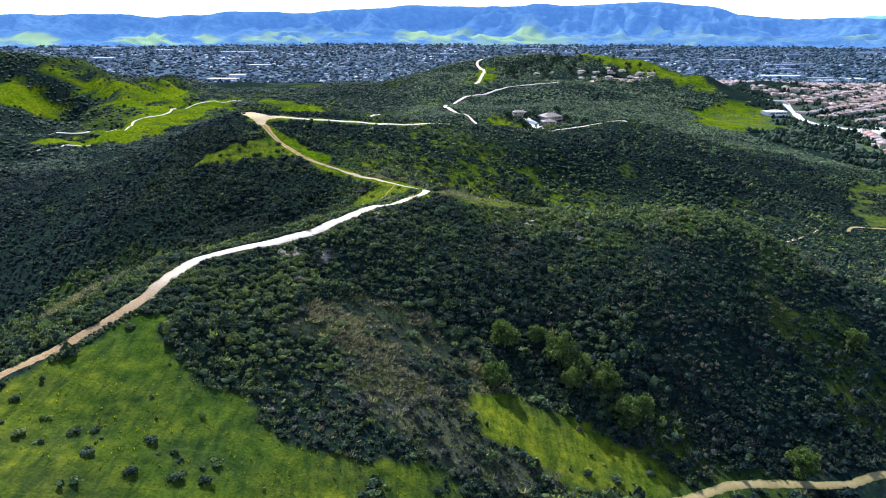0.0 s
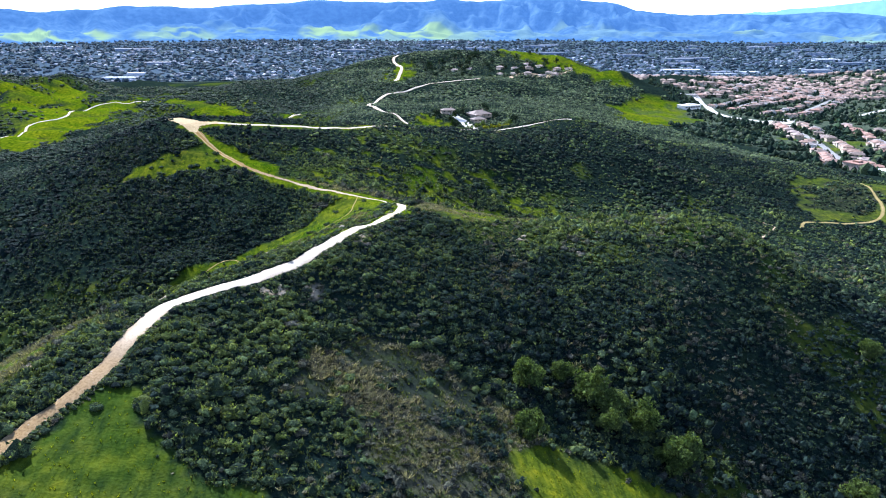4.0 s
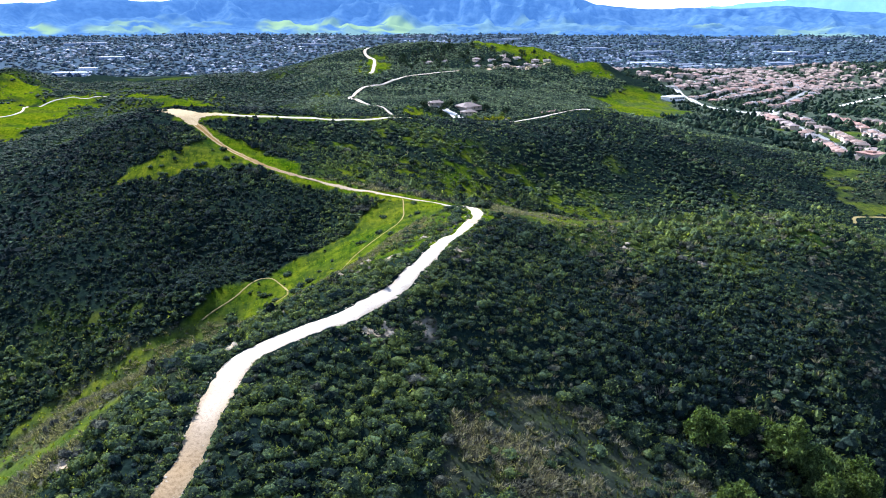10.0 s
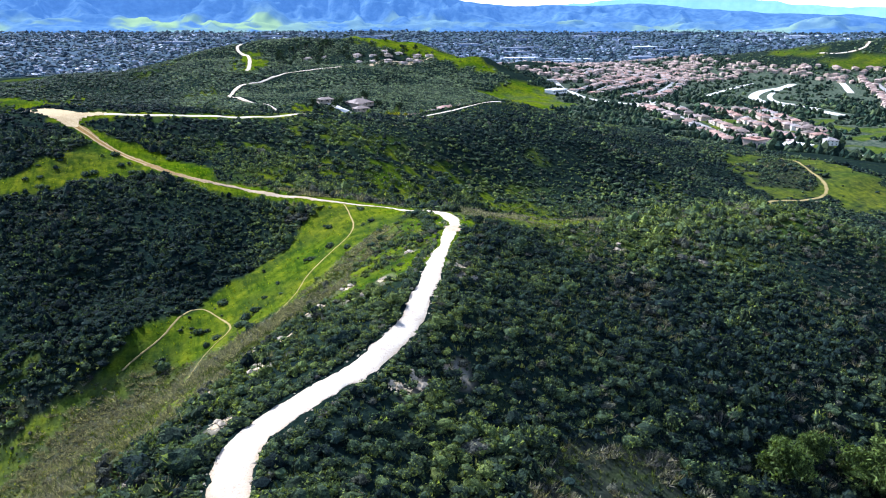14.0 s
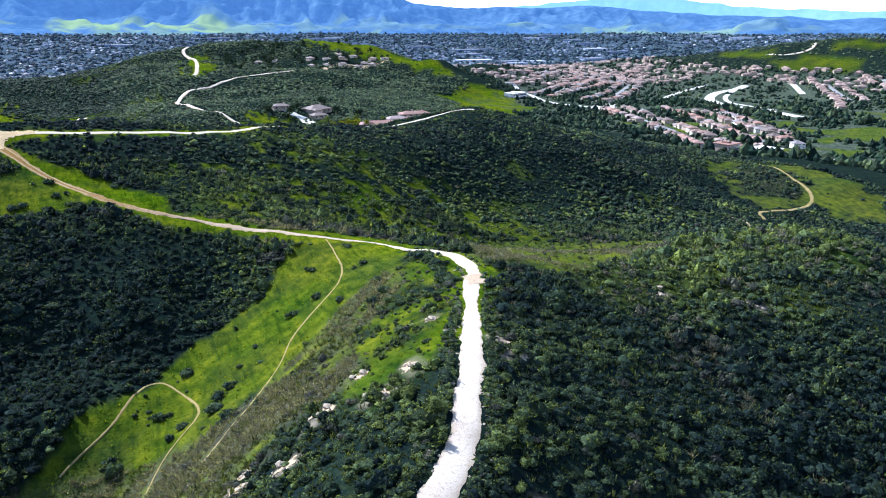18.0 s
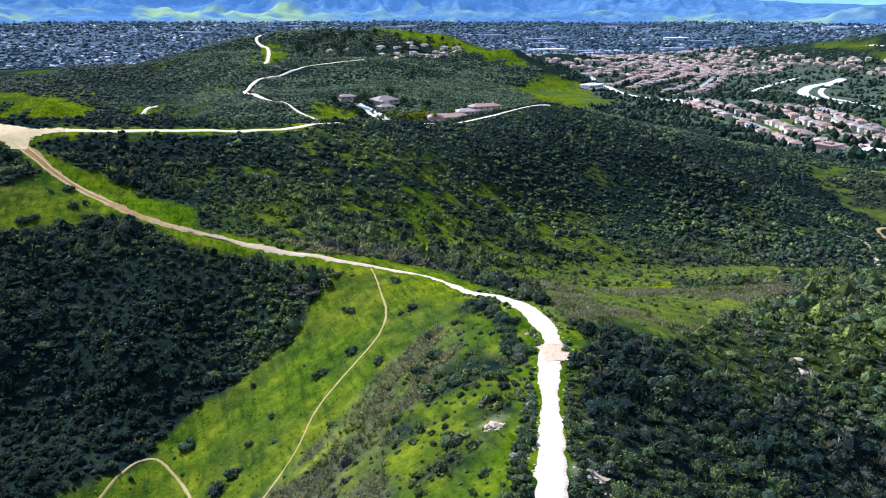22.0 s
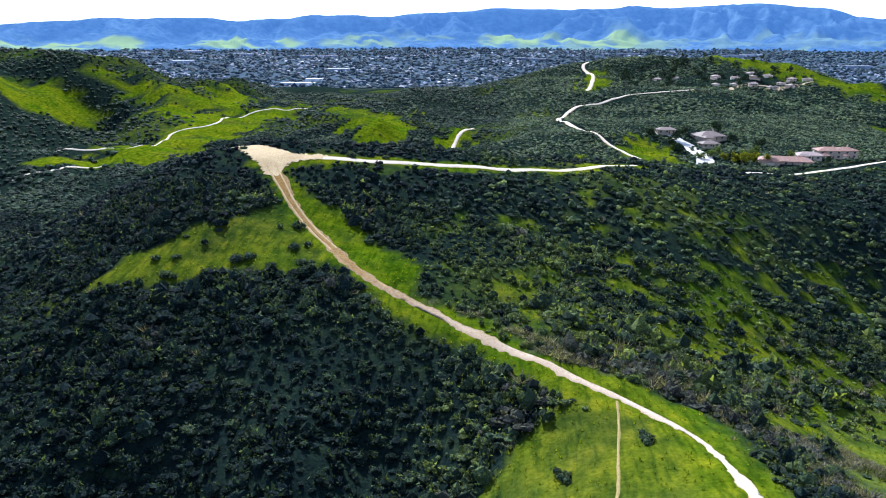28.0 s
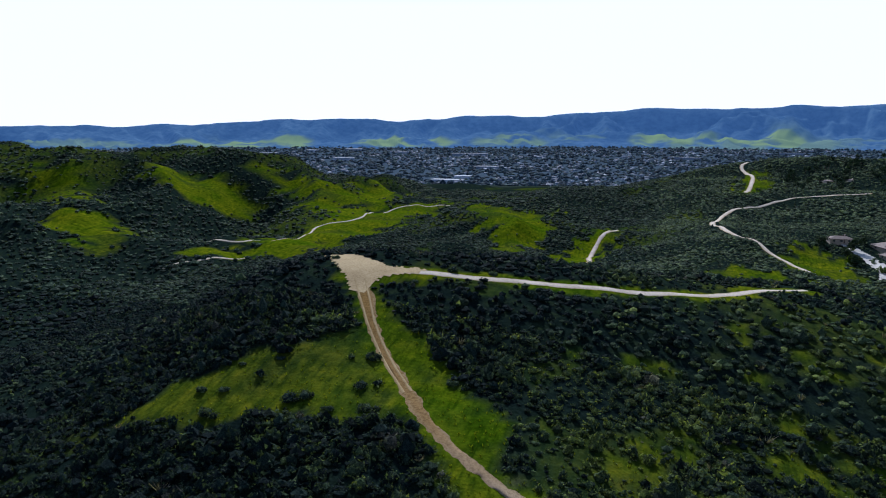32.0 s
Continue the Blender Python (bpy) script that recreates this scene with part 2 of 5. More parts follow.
def plain(name, colour, rough=0.7, scale=1.5, vary=0.25, metal=0.0, relief_height=0.0, spec=0.4):
    """A painted, plastered or wooden surface with uneven tone at two scales."""
    m, t, b = node_material(name)
    n = noise_node(t, scale)
    f = noise_node(t, scale * 14, 3)
    low, high = tuple(c * (1 - vary) for c in colour), tuple(min(1, c * (1 + vary)) for c in colour)
    c = ramp(t, n.outputs[0], [(0.3, low), (0.7, high)])
    fine = ramp(t, f.outputs[0], [(0.3, (0.86, 0.86, 0.86)), (0.7, (1, 1, 1))])
    t.links.new(mix(t, c.outputs[0], fine.outputs[0], 1.0, "MULTIPLY"), b.inputs["Base Color"])
    b.inputs["Roughness"].default_value, b.inputs["Metallic"].default_value = rough, metal
    b.inputs["Specular IOR Level"].default_value = spec
    if relief_height:
        bump(t, b, f.outputs[0], 0.6, relief_height)
    return m


def ground_material():
    m, t, b = node_material("hill_ground")
    cover = t.nodes.new("ShaderNodeAttribute")
    cover.attribute_name = "cover"
    town = t.nodes.new("ShaderNodeAttribute")
    town.attribute_name = "settled"
    sep = t.nodes.new("ShaderNodeSeparateColor")
    t.links.new(cover.outputs["Color"], sep.inputs[0])
    wide, mid, fine = noise_node(t, 0.035, 5), noise_node(t, 0.3, 5), noise_node(t, 2.2, 4)
    # soil and litter under the scrub, the blue-black shade of the gaps put into its colour
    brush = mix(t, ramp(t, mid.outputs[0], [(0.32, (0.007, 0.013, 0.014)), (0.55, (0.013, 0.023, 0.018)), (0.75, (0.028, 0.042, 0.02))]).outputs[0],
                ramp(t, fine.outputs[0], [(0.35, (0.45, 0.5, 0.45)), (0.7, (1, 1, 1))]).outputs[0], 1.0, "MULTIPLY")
    # grass lies in streaks down the slopes
    lean = t.nodes.new("ShaderNodeMapping")
    lean.inputs["Rotation"].default_value = (0, 0, 0.6)
    lean.inputs["Scale"].default_value = (0.9, 0.16, 0.5)
    t.links.new(add(t, "ShaderNodeTexCoord").outputs["Object"], lean.inputs["Vector"])
    streak = noise_node(t, 1.0, 5, 0.6, lean.outputs[0])
    grass = mix(t, ramp(t, mid.outputs[0], [(0.3, (0.04, 0.068, 0.002)), (0.5, (0.082, 0.112, 0.0025)), (0.72, (0.15, 0.165, 0.004))]).outputs[0],
                ramp(t, wide.outputs[0], [(0.36, (0.55, 0.74, 0.6)), (0.62, (1.08, 1.02, 1.0))]).outputs[0], 1.0, "MULTIPLY")
    grass = mix(t, grass, ramp(t, streak.outputs[0], [(0.36, (0.5, 0.6, 0.6)), (0.5, (1, 1, 1)), (0.66, (1.3, 1.16, 1.2))]).outputs[0], 1.0, "MULTIPLY")
    grass = mix(t, grass, ramp(t, fine.outputs[0], [(0.3, (0.65, 0.7, 0.6)), (0.65, (1, 1, 1))]).outputs[0], 1.0, "MULTIPLY")
    dry = mix(t, ramp(t, mid.outputs[0], [(0.3, (0.045, 0.046, 0.036)), (0.55, (0.075, 0.078, 0.044)), (0.75, (0.085, 0.105, 0.022))]).outputs[0],
              ramp(t, fine.outputs[0], [(0.3, (0.55, 0.55, 0.55)), (0.7, (1, 1, 1))]).outputs[0], 1.0, "MULTIPLY")
    bare = ramp(t, mid.outputs[0], [(0.3, (0.34, 0.28, 0.2)), (0.7, (0.55, 0.48, 0.37))]).outputs[0]
    settled = ramp(t, mid.outputs[0], [(0.35, (0.022, 0.036, 0.026)), (0.55, (0.05, 0.066, 0.045)), (0.75, (0.13, 0.125, 0.1))]).outputs[0]
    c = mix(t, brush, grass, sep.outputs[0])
    c = mix(t, c, dry, sep.outputs[1])
    c = mix(t, c, bare, sep.outputs[2])
    # the far valley floor blends to blue: haze put into the base colour
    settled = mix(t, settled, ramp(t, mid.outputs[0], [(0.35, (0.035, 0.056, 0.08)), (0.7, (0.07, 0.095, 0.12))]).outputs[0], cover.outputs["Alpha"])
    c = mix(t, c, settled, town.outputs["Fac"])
    t.links.new(c, b.inputs["Base Color"])
    b.inputs["Roughness"].default_value = 1.0
    b.inputs["Specular IOR Level"].default_value = 0.0
    lumps = t.nodes.new("ShaderNodeTexVoronoi")
    lumps.inputs["Scale"].default_value = 0.42
    t.links.new(add(t, "ShaderNodeTexCoord").outputs["Object"], lumps.inputs["Vector"])
    hgt = t.nodes.new("ShaderNodeMath")
    hgt.operation = "SUBTRACT"
    t.links.new(fine.outputs[0], hgt.inputs[0])
    t.links.new(lumps.outputs["Distance"], hgt.inputs[1])
    bump(t, b, hgt.outputs[0], 0.4, 0.5)
    return m


def trail_material(name, light, dark, tint, along=None):
    """Trodden earth: pale in the middle, browner and strewn with litter towards its edges."""
    m, t, b = node_material(name)
    edge = t.nodes.new("ShaderNodeAttribute")
    edge.attribute_name = "tone"
    wide, fine, grit = noise_node(t, 0.16, 5), noise_node(t, 2.2, 6, 0.65), noise_node(t, 9.0, 4, 0.7)
    worn = t.nodes.new("ShaderNodeMath")
    worn.operation = "MULTIPLY_ADD"
    t.links.new(fine.outputs[0], worn.inputs[0])
    worn.inputs[1].default_value = 1.6
    t.links.new(edge.outputs["Fac"], worn.inputs[2])
    k = t.nodes.new("ShaderNodeMapRange")
    k.inputs[1].default_value, k.inputs[2].default_value, k.inputs[3].default_value, k.inputs[4].default_value = 1.1, 1.75, 0.0, 1.0
    t.links.new(worn.outputs[0], k.inputs[0])
    body = ramp(t, wide.outputs[0], [(0.3, dark), (0.6, light)]).outputs[0]
    if along:
        # browner stretches and wheel tracks
        brown = t.nodes.new("ShaderNodeAttribute")
        brown.attribute_name = "brown"
        body = mix(t, body, ramp(t, fine.outputs[0], [(0.35, tuple(0.75 * v for v in along)), (0.6, along)]).outputs[0], brown.outputs["Fac"])
    c = mix(t, body, tint, k.outputs[0])
    g = ramp(t, fine.outputs[0], [(0.3, (0.7, 0.66, 0.6)), (0.55, (1, 1, 1))])
    c = mix(t, c, g.outputs[0], 1.0, "MULTIPLY")
    c = mix(t, c, ramp(t, grit.outputs[0], [(0.32, (0.6, 0.57, 0.52)), (0.5, (1, 1, 1))]).outputs[0], 1.0, "MULTIPLY")
    t.links.new(c, b.inputs["Base Color"])
    b.inputs["Roughness"].default_value = 1.0
    b.inputs["Specular IOR Level"].default_value = 0.0
    bump(t, b, fine.outputs[0], 0.5, 0.06)
    return m


def leaf_material(name, dark, light, olive, through_light=0.25):
    """Foliage: a tone for each plant, a slightly different one for each leaf clump."""
    m, t, b = node_material(name)
    tone = t.nodes.new("ShaderNodeAttribute")
    tone.attribute_name = "tone"
    island = t.nodes.new("ShaderNodeNewGeometry")
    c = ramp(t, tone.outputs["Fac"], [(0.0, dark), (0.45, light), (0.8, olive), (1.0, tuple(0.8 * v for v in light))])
    each = ramp(t, island.outputs["Random Per Island"], [(0.0, (0.5, 0.52, 0.52)), (0.6, (1.0, 1.0, 1.0)), (1.0, (1.9, 1.85, 1.5))])
    c = mix(t, c.outputs[0], each.outputs[0], 1.0, "MULTIPLY")
    grain = noise_node(t, 5.5, 7, 0.85)
    c = mix(t, c, ramp(t, grain.outputs[0], [(0.4, (0.3, 0.33, 0.36)), (0.5, (0.88, 0.9, 0.9)), (0.62, (2.0, 1.95, 1.5))]).outputs[0], 1.0, "MULTIPLY")
    t.links.new(c, b.inputs["Base Color"])
    b.inputs["Roughness"].default_value = 0.8
    b.inputs["Specular IOR Level"].default_value = 0.03
    bump(t, b, grain.outputs[0], 0.9, 0.25)
    glow = t.nodes.new("ShaderNodeBsdfTranslucent")
    t.links.new(mix(t, c, (1.0, 1.0, 0.35), 1.0, "MULTIPLY"), glow.inputs[0])
    both = t.nodes.new("ShaderNodeMixShader")
    both.inputs[0].default_value = through_light
    t.links.new(b.outputs[0], both.inputs[1])
    t.links.new(glow.outputs[0], both.inputs[2])
    t.links.new(both.outputs[0], t.nodes["Material Output"].inputs[0])
    return m


GROUND = ground_material()
TRAIL = trail_material("pale_trail", (0.62, 0.555, 0.47), (0.47, 0.405, 0.33), (0.27, 0.205, 0.12), (0.225, 0.14, 0.05))
EARTH = trail_material("brown_track", (0.3, 0.235, 0.11), (0.22, 0.175, 0.075), (0.13, 0.13, 0.03))
RUT = trail_material("worn_rut", (0.41, 0.315, 0.175), (0.32, 0.245, 0.135), (0.18, 0.14, 0.06))
SAND = trail_material("bare_sand", (0.46, 0.365, 0.215), (0.35, 0.27, 0.155), (0.19, 0.145, 0.07))
SCARP = trail_material("sandy_scarp", (0.44, 0.35, 0.24), (0.3, 0.235, 0.15), (0.13, 0.105, 0.06))
CLAY = trail_material("red_clay", (0.42, 0.33, 0.24), (0.35, 0.265, 0.18), (0.27, 0.19, 0.12))
# scrub of the hills beyond: distance haze put into a greyer, paler leaf colour
HAZED_SCRUB = leaf_material("hazed_far_scrub", (0.034, 0.054, 0.044), (0.084, 0.115, 0.076), (0.12, 0.15, 0.085), 0.25)
GREY_SCRUB = leaf_material("grey_scrub", (0.04, 0.045, 0.042), (0.075, 0.078, 0.07), (0.12, 0.118, 0.085), 0.2)
SCRUB = leaf_material("scrub_leaves", (0.016, 0.029, 0.032), (0.066, 0.097, 0.056), (0.15, 0.185, 0.05), 0.34)


# ---------------------------------------------------------------- mesh helpers
def mesh_of(name, verts, faces, material, smooth_faces=False, tones=None):
    """A mesh from arrays of vertices and of faces that all have the same number of corners."""
    me = bpy.data.meshes.new(name)
    verts, faces = np.asarray(verts, np.float32), np.asarray(faces, np.int32)
    me.vertices.add(len(verts))
    me.vertices.foreach_set("co", verts.ravel())
    k = faces.shape[1]
    me.loops.add(faces.size)
    me.loops.foreach_set("vertex_index", faces.ravel())
    me.polygons.add(len(faces))
    me.polygons.foreach_set("loop_start", np.arange(0, faces.size, k, dtype=np.int32))
    me.polygons.foreach_set("use_smooth", np.full(len(faces), smooth_faces))
    if tones is not None:
        a = me.attributes.new("tone", "FLOAT", "POINT")
        a.data.foreach_set("value", np.asarray(tones, np.float32))
    me.update(calc_edges=True)
    me.materials.append(material)
    return me


def part(name, me, parent, label=""):
    ob = new(name, me)
    ob.parent = parent
    return tagged(ob, label) if label else ob


def inside(px, py, poly):
    """Which of the points px, py lie in the polygon."""
    res = np.zeros(px.shape, bool)
    q = poly[-1]
    for p in poly:
        cross = ((p[1] > py) != (q[1] > py)) & (px < (q[0] - p[0]) * (py - p[1]) / (q[1] - p[1] + 1e-9) + p[0])
        res ^= cross
        q = p
    return res


def line_distance(px, py, line):
    best = np.full(px.shape, 1e9)
    for (ax, ay), (bx, by) in zip(line, line[1:]):
        dx, dy = bx - ax, by - ay
        s = np.clip(((px - ax) * dx + (py - ay) * dy) / (dx * dx + dy * dy + 1e-9), 0, 1)
        best = np.minimum(best, np.hypot(px - ax - s * dx, py - ay - s * dy))
    return best


def rounded(line, step):
    """The line as a smooth curve, with points a step apart."""
    p = [Vector((*a, 0)) for a in line]
    p = [2 * p[0] - p[1], *p, 2 * p[-1] - p[-2]]
    res = []
    for i in range(1, len(p) - 2):
        n = max(1, int((p[i + 1] - p[i]).length / step))
        for k in range(n):
            t = k / n
            res.append(0.5 * ((2 * p[i]) + (p[i + 1] - p[i - 1]) * t + (2 * p[i - 1] - 5 * p[i] + 4 * p[i + 1] - p[i + 2]) * t * t
                              + (3 * p[i] - p[i - 1] - 3 * p[i + 1] + p[i + 2]) * t ** 3))
    res.append(p[-2])
    return np.array([(v.x, v.y) for v in res])


# ---------------------------------------------------------------- plan: trails and land cover
MAIN = [(-92, 60), (-83, 88), (-75, 108), (-70.7, 117), (-67.7, 123.6), (-64.2, 129), (-61.7, 135), (-60.6, 140), (-59.8, 146), (-58.4, 154),
        (-55.8, 159.5), (-50.7, 163), (-43, 167.8), (-37.5, 173), (-33.2, 177.8), (-29.6, 183.7), (-25.6, 190.9), (-22, 197.8), (-18.5, 204.5), (-14, 213.3),
        (-11, 219.1), (-8.2, 224), (-6.9, 229), (-6.0, 236), (-6.2, 243), (-8.2, 249), (-9.2, 257), (-10.8, 266), (-14.3, 272.5), (-18.4, 277), (-23, 281),
        (-28.2, 286), (-34.8, 291), (-43, 297), (-50.5, 302.4), (-58.7, 309), (-66.7, 318.4), (-74.2, 327.7), (-81, 337), (-85.8, 345), (-90, 352), (-93, 359)]
CREST = [(-90, 357), (-83.7, 358.6), (-74, 362), (-64.4, 366), (-52, 371), (-39, 378), (-31, 383), (-18, 392), (-9, 404.6), (4, 420)]
SPUR = [(44, 447), (54, 455), (64, 462), (79, 471), (94, 476), (108, 477), (122, 475)]
HAIRPIN = [(49.6, 673), (39.4, 708), (26.7, 743), (11, 790), (4.2, 835), (2, 862), (8, 930), (18, 1010), (40.6, 1080), (93, 1130), (135, 1130), (177, 1122)]
HILLTOP = [(52, 1160), (64, 1226), (75, 1340), (66, 1410), (80, 1462)]
HOLLOW = [(-84, 675), (-84, 720), (-92, 790), (-90, 850), (-82, 890), (-77, 928)]
VALE = [(-364, 620), (-347, 660), (-337, 680)]
VALE_LONG = [(-428, 730), (-368, 708), (-343, 748), (-349, 799), (-359, 838), (-344, 892), (-363, 991), (-350, 1030), (-319, 1068), (-305, 1094)]
GRASSWAY = [(-19, 276), (-19.4, 271), (-20.4, 263.5), (-21.5, 255.4), (-24, 249), (-28, 244), (-32.2, 240.5), (-36.6, 236), (-41, 228), (-47, 219), (-55, 208)]
GRASSLOOP = [(-62, 213), (-59.4, 219.6), (-54, 226.5), (-53.4, 232.6), (-56.8, 241.5), (-59.6, 242.3), (-62.1, 239.5), (-66, 232.5), (-73, 226)]
EAST = [(204, 345), (216, 358), (240, 363), (261, 368), (276, 379), (290, 405), (300, 425), (312, 446)]
FOOT = [(40, 118), (52, 125), (62.7, 131), (76.4, 133.8), (90.7, 136.6), (103, 142.4), (125, 150)]
YARD = [(-104.2, 364), (-97.7, 366), (-92.6, 363.8), (-87.5, 360.5), (-79, 362), (-80, 359), (-84, 356.5), (-86.6, 353.5), (-86.5, 346), (-89.5, 346.5), (-92.8, 351.6), (-97, 355.6)]

MEADOWS = [
    [(-76, 90), (-72, 104), (-69, 114), (-65, 122), (-60, 130.6), (-55.4, 131), (-55, 125), (-47, 119), (-41, 113), (-35, 113), (-28, 109), (-22, 107),
     (-13, 104.6), (1.6, 110), (8, 100), (-5, 70), (-59, 60)],
    [(69, 213), (72, 223), (82, 224), (80, 215)],
    [(3.7, 134), (11, 141), (27, 139), (39, 135), (48, 131.6), (52, 128), (48, 124), (24, 118), (16, 123), (7, 124)],
    [(-66, 238), (-52.4, 251), (-45, 256), (-37.6, 262), (-31.5, 268), (-25.5, 275), (-18.5, 276), (-11.4, 270), (-10.8, 255), (-11, 247), (-14, 241),
     (-19.5, 238), (-25, 233), (-31, 229), (-40, 226), (-52, 220), (-62, 212), (-76, 206), (-96, 200), (-92, 212), (-75, 228)],
    [(-51.7, 304.6), (-43, 301), (-30.7, 291.4), (-17.8, 283), (-8.4, 277.7), (-4.3, 267), (-4.5, 253), (-4.6, 245.6), (-8.7, 248), (-10.4, 258), (-11.4, 270),
     (-18.3, 277.5), (-28, 286), (-43, 297)],
    [(-78, 336), (-71, 338), (-65, 331.6), (-58, 324), (-51, 314), (-47.4, 305), (-56.5, 309), (-67, 321), (-73, 329)],
    [(-108, 301), (-102, 311), (-97, 318), (-88.5, 328), (-80.4, 335), (-74, 326), (-65, 317), (-62, 310.4), (-72, 309), (-85, 307), (-94, 303)],
    [(-3, 281), (16.6, 303), (34.5, 308), (66, 318), (78, 310), (60, 285), (30, 256), (12, 243), (2, 243), (4, 266), (10, 279)],
    [(257, 451), (275, 440), (330, 440), (320, 400), (298, 347), (278, 331), (258, 354), (267, 370), (224, 362), (241, 402)],
    [(52.7, 779), (87, 750), (80, 705), (60, 668), (40, 680), (36, 711)],
    [(258, 1405), (300, 1410), (390, 1285), (415, 1170), (432, 1100), (396, 1104), (350, 1172), (308, 1262), (266, 1335)],
    [(292, 838), (318, 900), (337, 983), (400, 1050), (440, 1060), (462, 1015), (440, 940), (430, 894), (380, 840), (342, 795), (307, 788)],
    [(1175, 1190), (1275, 1190), (1290, 1071), (1225, 1020), (1165, 1130)], [(1200, 1395), (1291, 1385), (1253, 1244), (1210, 1248)],
    [(1330, 1200), (1420, 1180), (1450, 1050), (1350, 1040)],
    [(38, 1160), (50, 1300), (62, 1382), (90, 1367), (95, 1220), (60, 1157)],
    [(-10, 600), (-3, 661), (30, 660), (46, 640), (20, 600)],
    [(1, 236), (6, 250), (10, 290), (27, 307), (54, 324), (73, 322), (97, 313), (144, 309), (130, 292), (90, 298), (52, 296), (34, 275), (30, 254), (46, 244), (24, 240)]]
# green slopes of the western hills, the mound and the hollow behind the crest; the rest there is brush
WEST_GRASS = [
    [(-782, 907), (-694, 862), (-649, 848), (-567, 783), (-579, 751), (-690, 816)],
    [(-640, 940), (-612, 996), (-557, 1000), (-519, 984), (-519, 897), (-552, 875), (-600, 890)],
    [(-594, 1040), (-557, 1085), (-436, 1062), (-455, 1166), (-430, 1315), (-367, 1036), (-402, 982), (-462, 1005), (-527, 1027)],
    [(-500, 984), (-405, 932), (-374, 897), (-376, 828), (-358, 717), (-335, 690), (-322, 770), (-288, 790), (-297, 946), (-310, 1141), (-330, 1110), (-374, 985)],
    [(-386, 643), (-372, 688), (-340, 709), (-355, 752), (-303, 775), (-281, 709), (-320, 680), (-363, 655)],
    [(-453, 631), (-456, 658), (-425, 646), (-435, 629)], [(-560, 690), (-500, 722), (-450, 690), (-440, 640), (-490, 650)],
    [(-296, 1119), (-233, 1112), (-168, 1099), (-135, 870), (-131, 722), (-146, 719), (-189, 808)],
    [(-112, 680), (-118, 800), (-97, 867), (-77, 941), (-80, 830), (-78, 740), (-84, 670)]]
DRY = [
    [(-93, 224), (-74.5, 226), (-61, 222), (-50, 215), (-38, 222), (-31, 216), (-36, 203), (-46, 195), (-56, 182), (-64, 168), (-74, 160), (-95, 190)],
    [(-29.8, 151.0), (-23.4, 157.3), (-15.1, 161.2), (-4.5, 161.2), (2.1, 155.8), (11.4, 150.9), (10.4, 147.4), (-32.9, 134.9)],
    [(-46.8, 304), (-38, 299), (-25, 292), (-13, 286.3), (-2.5, 281.6), (11.5, 282), (15.7, 277), (23.7, 259), (12.4, 243.6), (2.9, 241), (-1, 246), (-1, 262), (-2, 268), (-9, 279.6), (-25, 287.5), (-35, 295)],
    [(-28, 145), (-11, 149), (2, 150), (15, 143), (4.3, 134), (5, 123), (13, 121), (24, 118), (12, 109), (-2.5, 113), (-16, 123), (-24, 132)]]

# the slope west of the trail, feathery grass and grey brush; the bushy strip above it; open ground east of the trail
OLIVE = [(-14, 240), (-20, 241), (-30, 235), (-41, 226), (-52, 218), (-66, 222), (-78, 225), (-95, 219), (-108, 210), (-110, 190), (-92, 160), (-82, 135), (-76.8, 136.6), (-75.5, 142.4),
         (-73.3, 148.2), (-70, 154.8), (-69.4, 162.4), (-65, 171), (-60, 180), (-54, 190), (-47, 199), (-45, 208), (-37, 216), (-30, 220), (-19, 230)]
FAR_BRUSH = [(250, 420), (274, 430), (300, 432), (296, 405), (273, 380), (240, 384)]
BUSHY = [(-8, 240), (-14, 240), (-19, 230), (-30, 220), (-37, 216), (-45, 208), (-47, 197), (-40, 189), (-32, 186), (-22, 203), (-13, 219)]
OPEN_EAST = [(-3, 229), (-2, 238), (0, 243), (6, 250), (24, 259), (49, 277), (74, 262), (52, 245), (36, 238), (22, 231), (8, 224)]
BARE = [(-68.3, 161.2, 1.7), (-58.6, 164.3, 1.7), (-38.8, 164.6, 1.7), (-35.8, 165.5, 1.7), (-30.4, 168.7, 1.7), (-74.0, 146.8, 1.7), (-74.9, 141.1, 1.7), (-37, 191, 2.6), (-32, 194, 1.8), (-53, 177, 2.8), (-53.4, 188, 2.2), (-42.5, 194.4, 2.0), (-30.7, 169, 1.6), (-36, 166.8, 1.8), (-48.5, 186.6, 2.0),
        (-11.8, 205, 1.8), (-18.5, 196.5, 1.6), (-18, 193, 1.7), (38.8, 228.6, 1.6), (39.3, 221.6, 1.3), (-23.6, 206.5, 1.4), (-31.7, 194.6, 1.5), (66.5, 224.6, 1.7),
        (26.4, 217, 1.2), (70.8, 234, 1.6), (-36.4, 199.4, 1.5), (-52, 191, 1.6), (-61, 176, 2.4), (-64.2, 167.4, 2.0), (-66.3, 159, 2.0), (42, 208, 1.1), (28, 219.7, 1.2)]


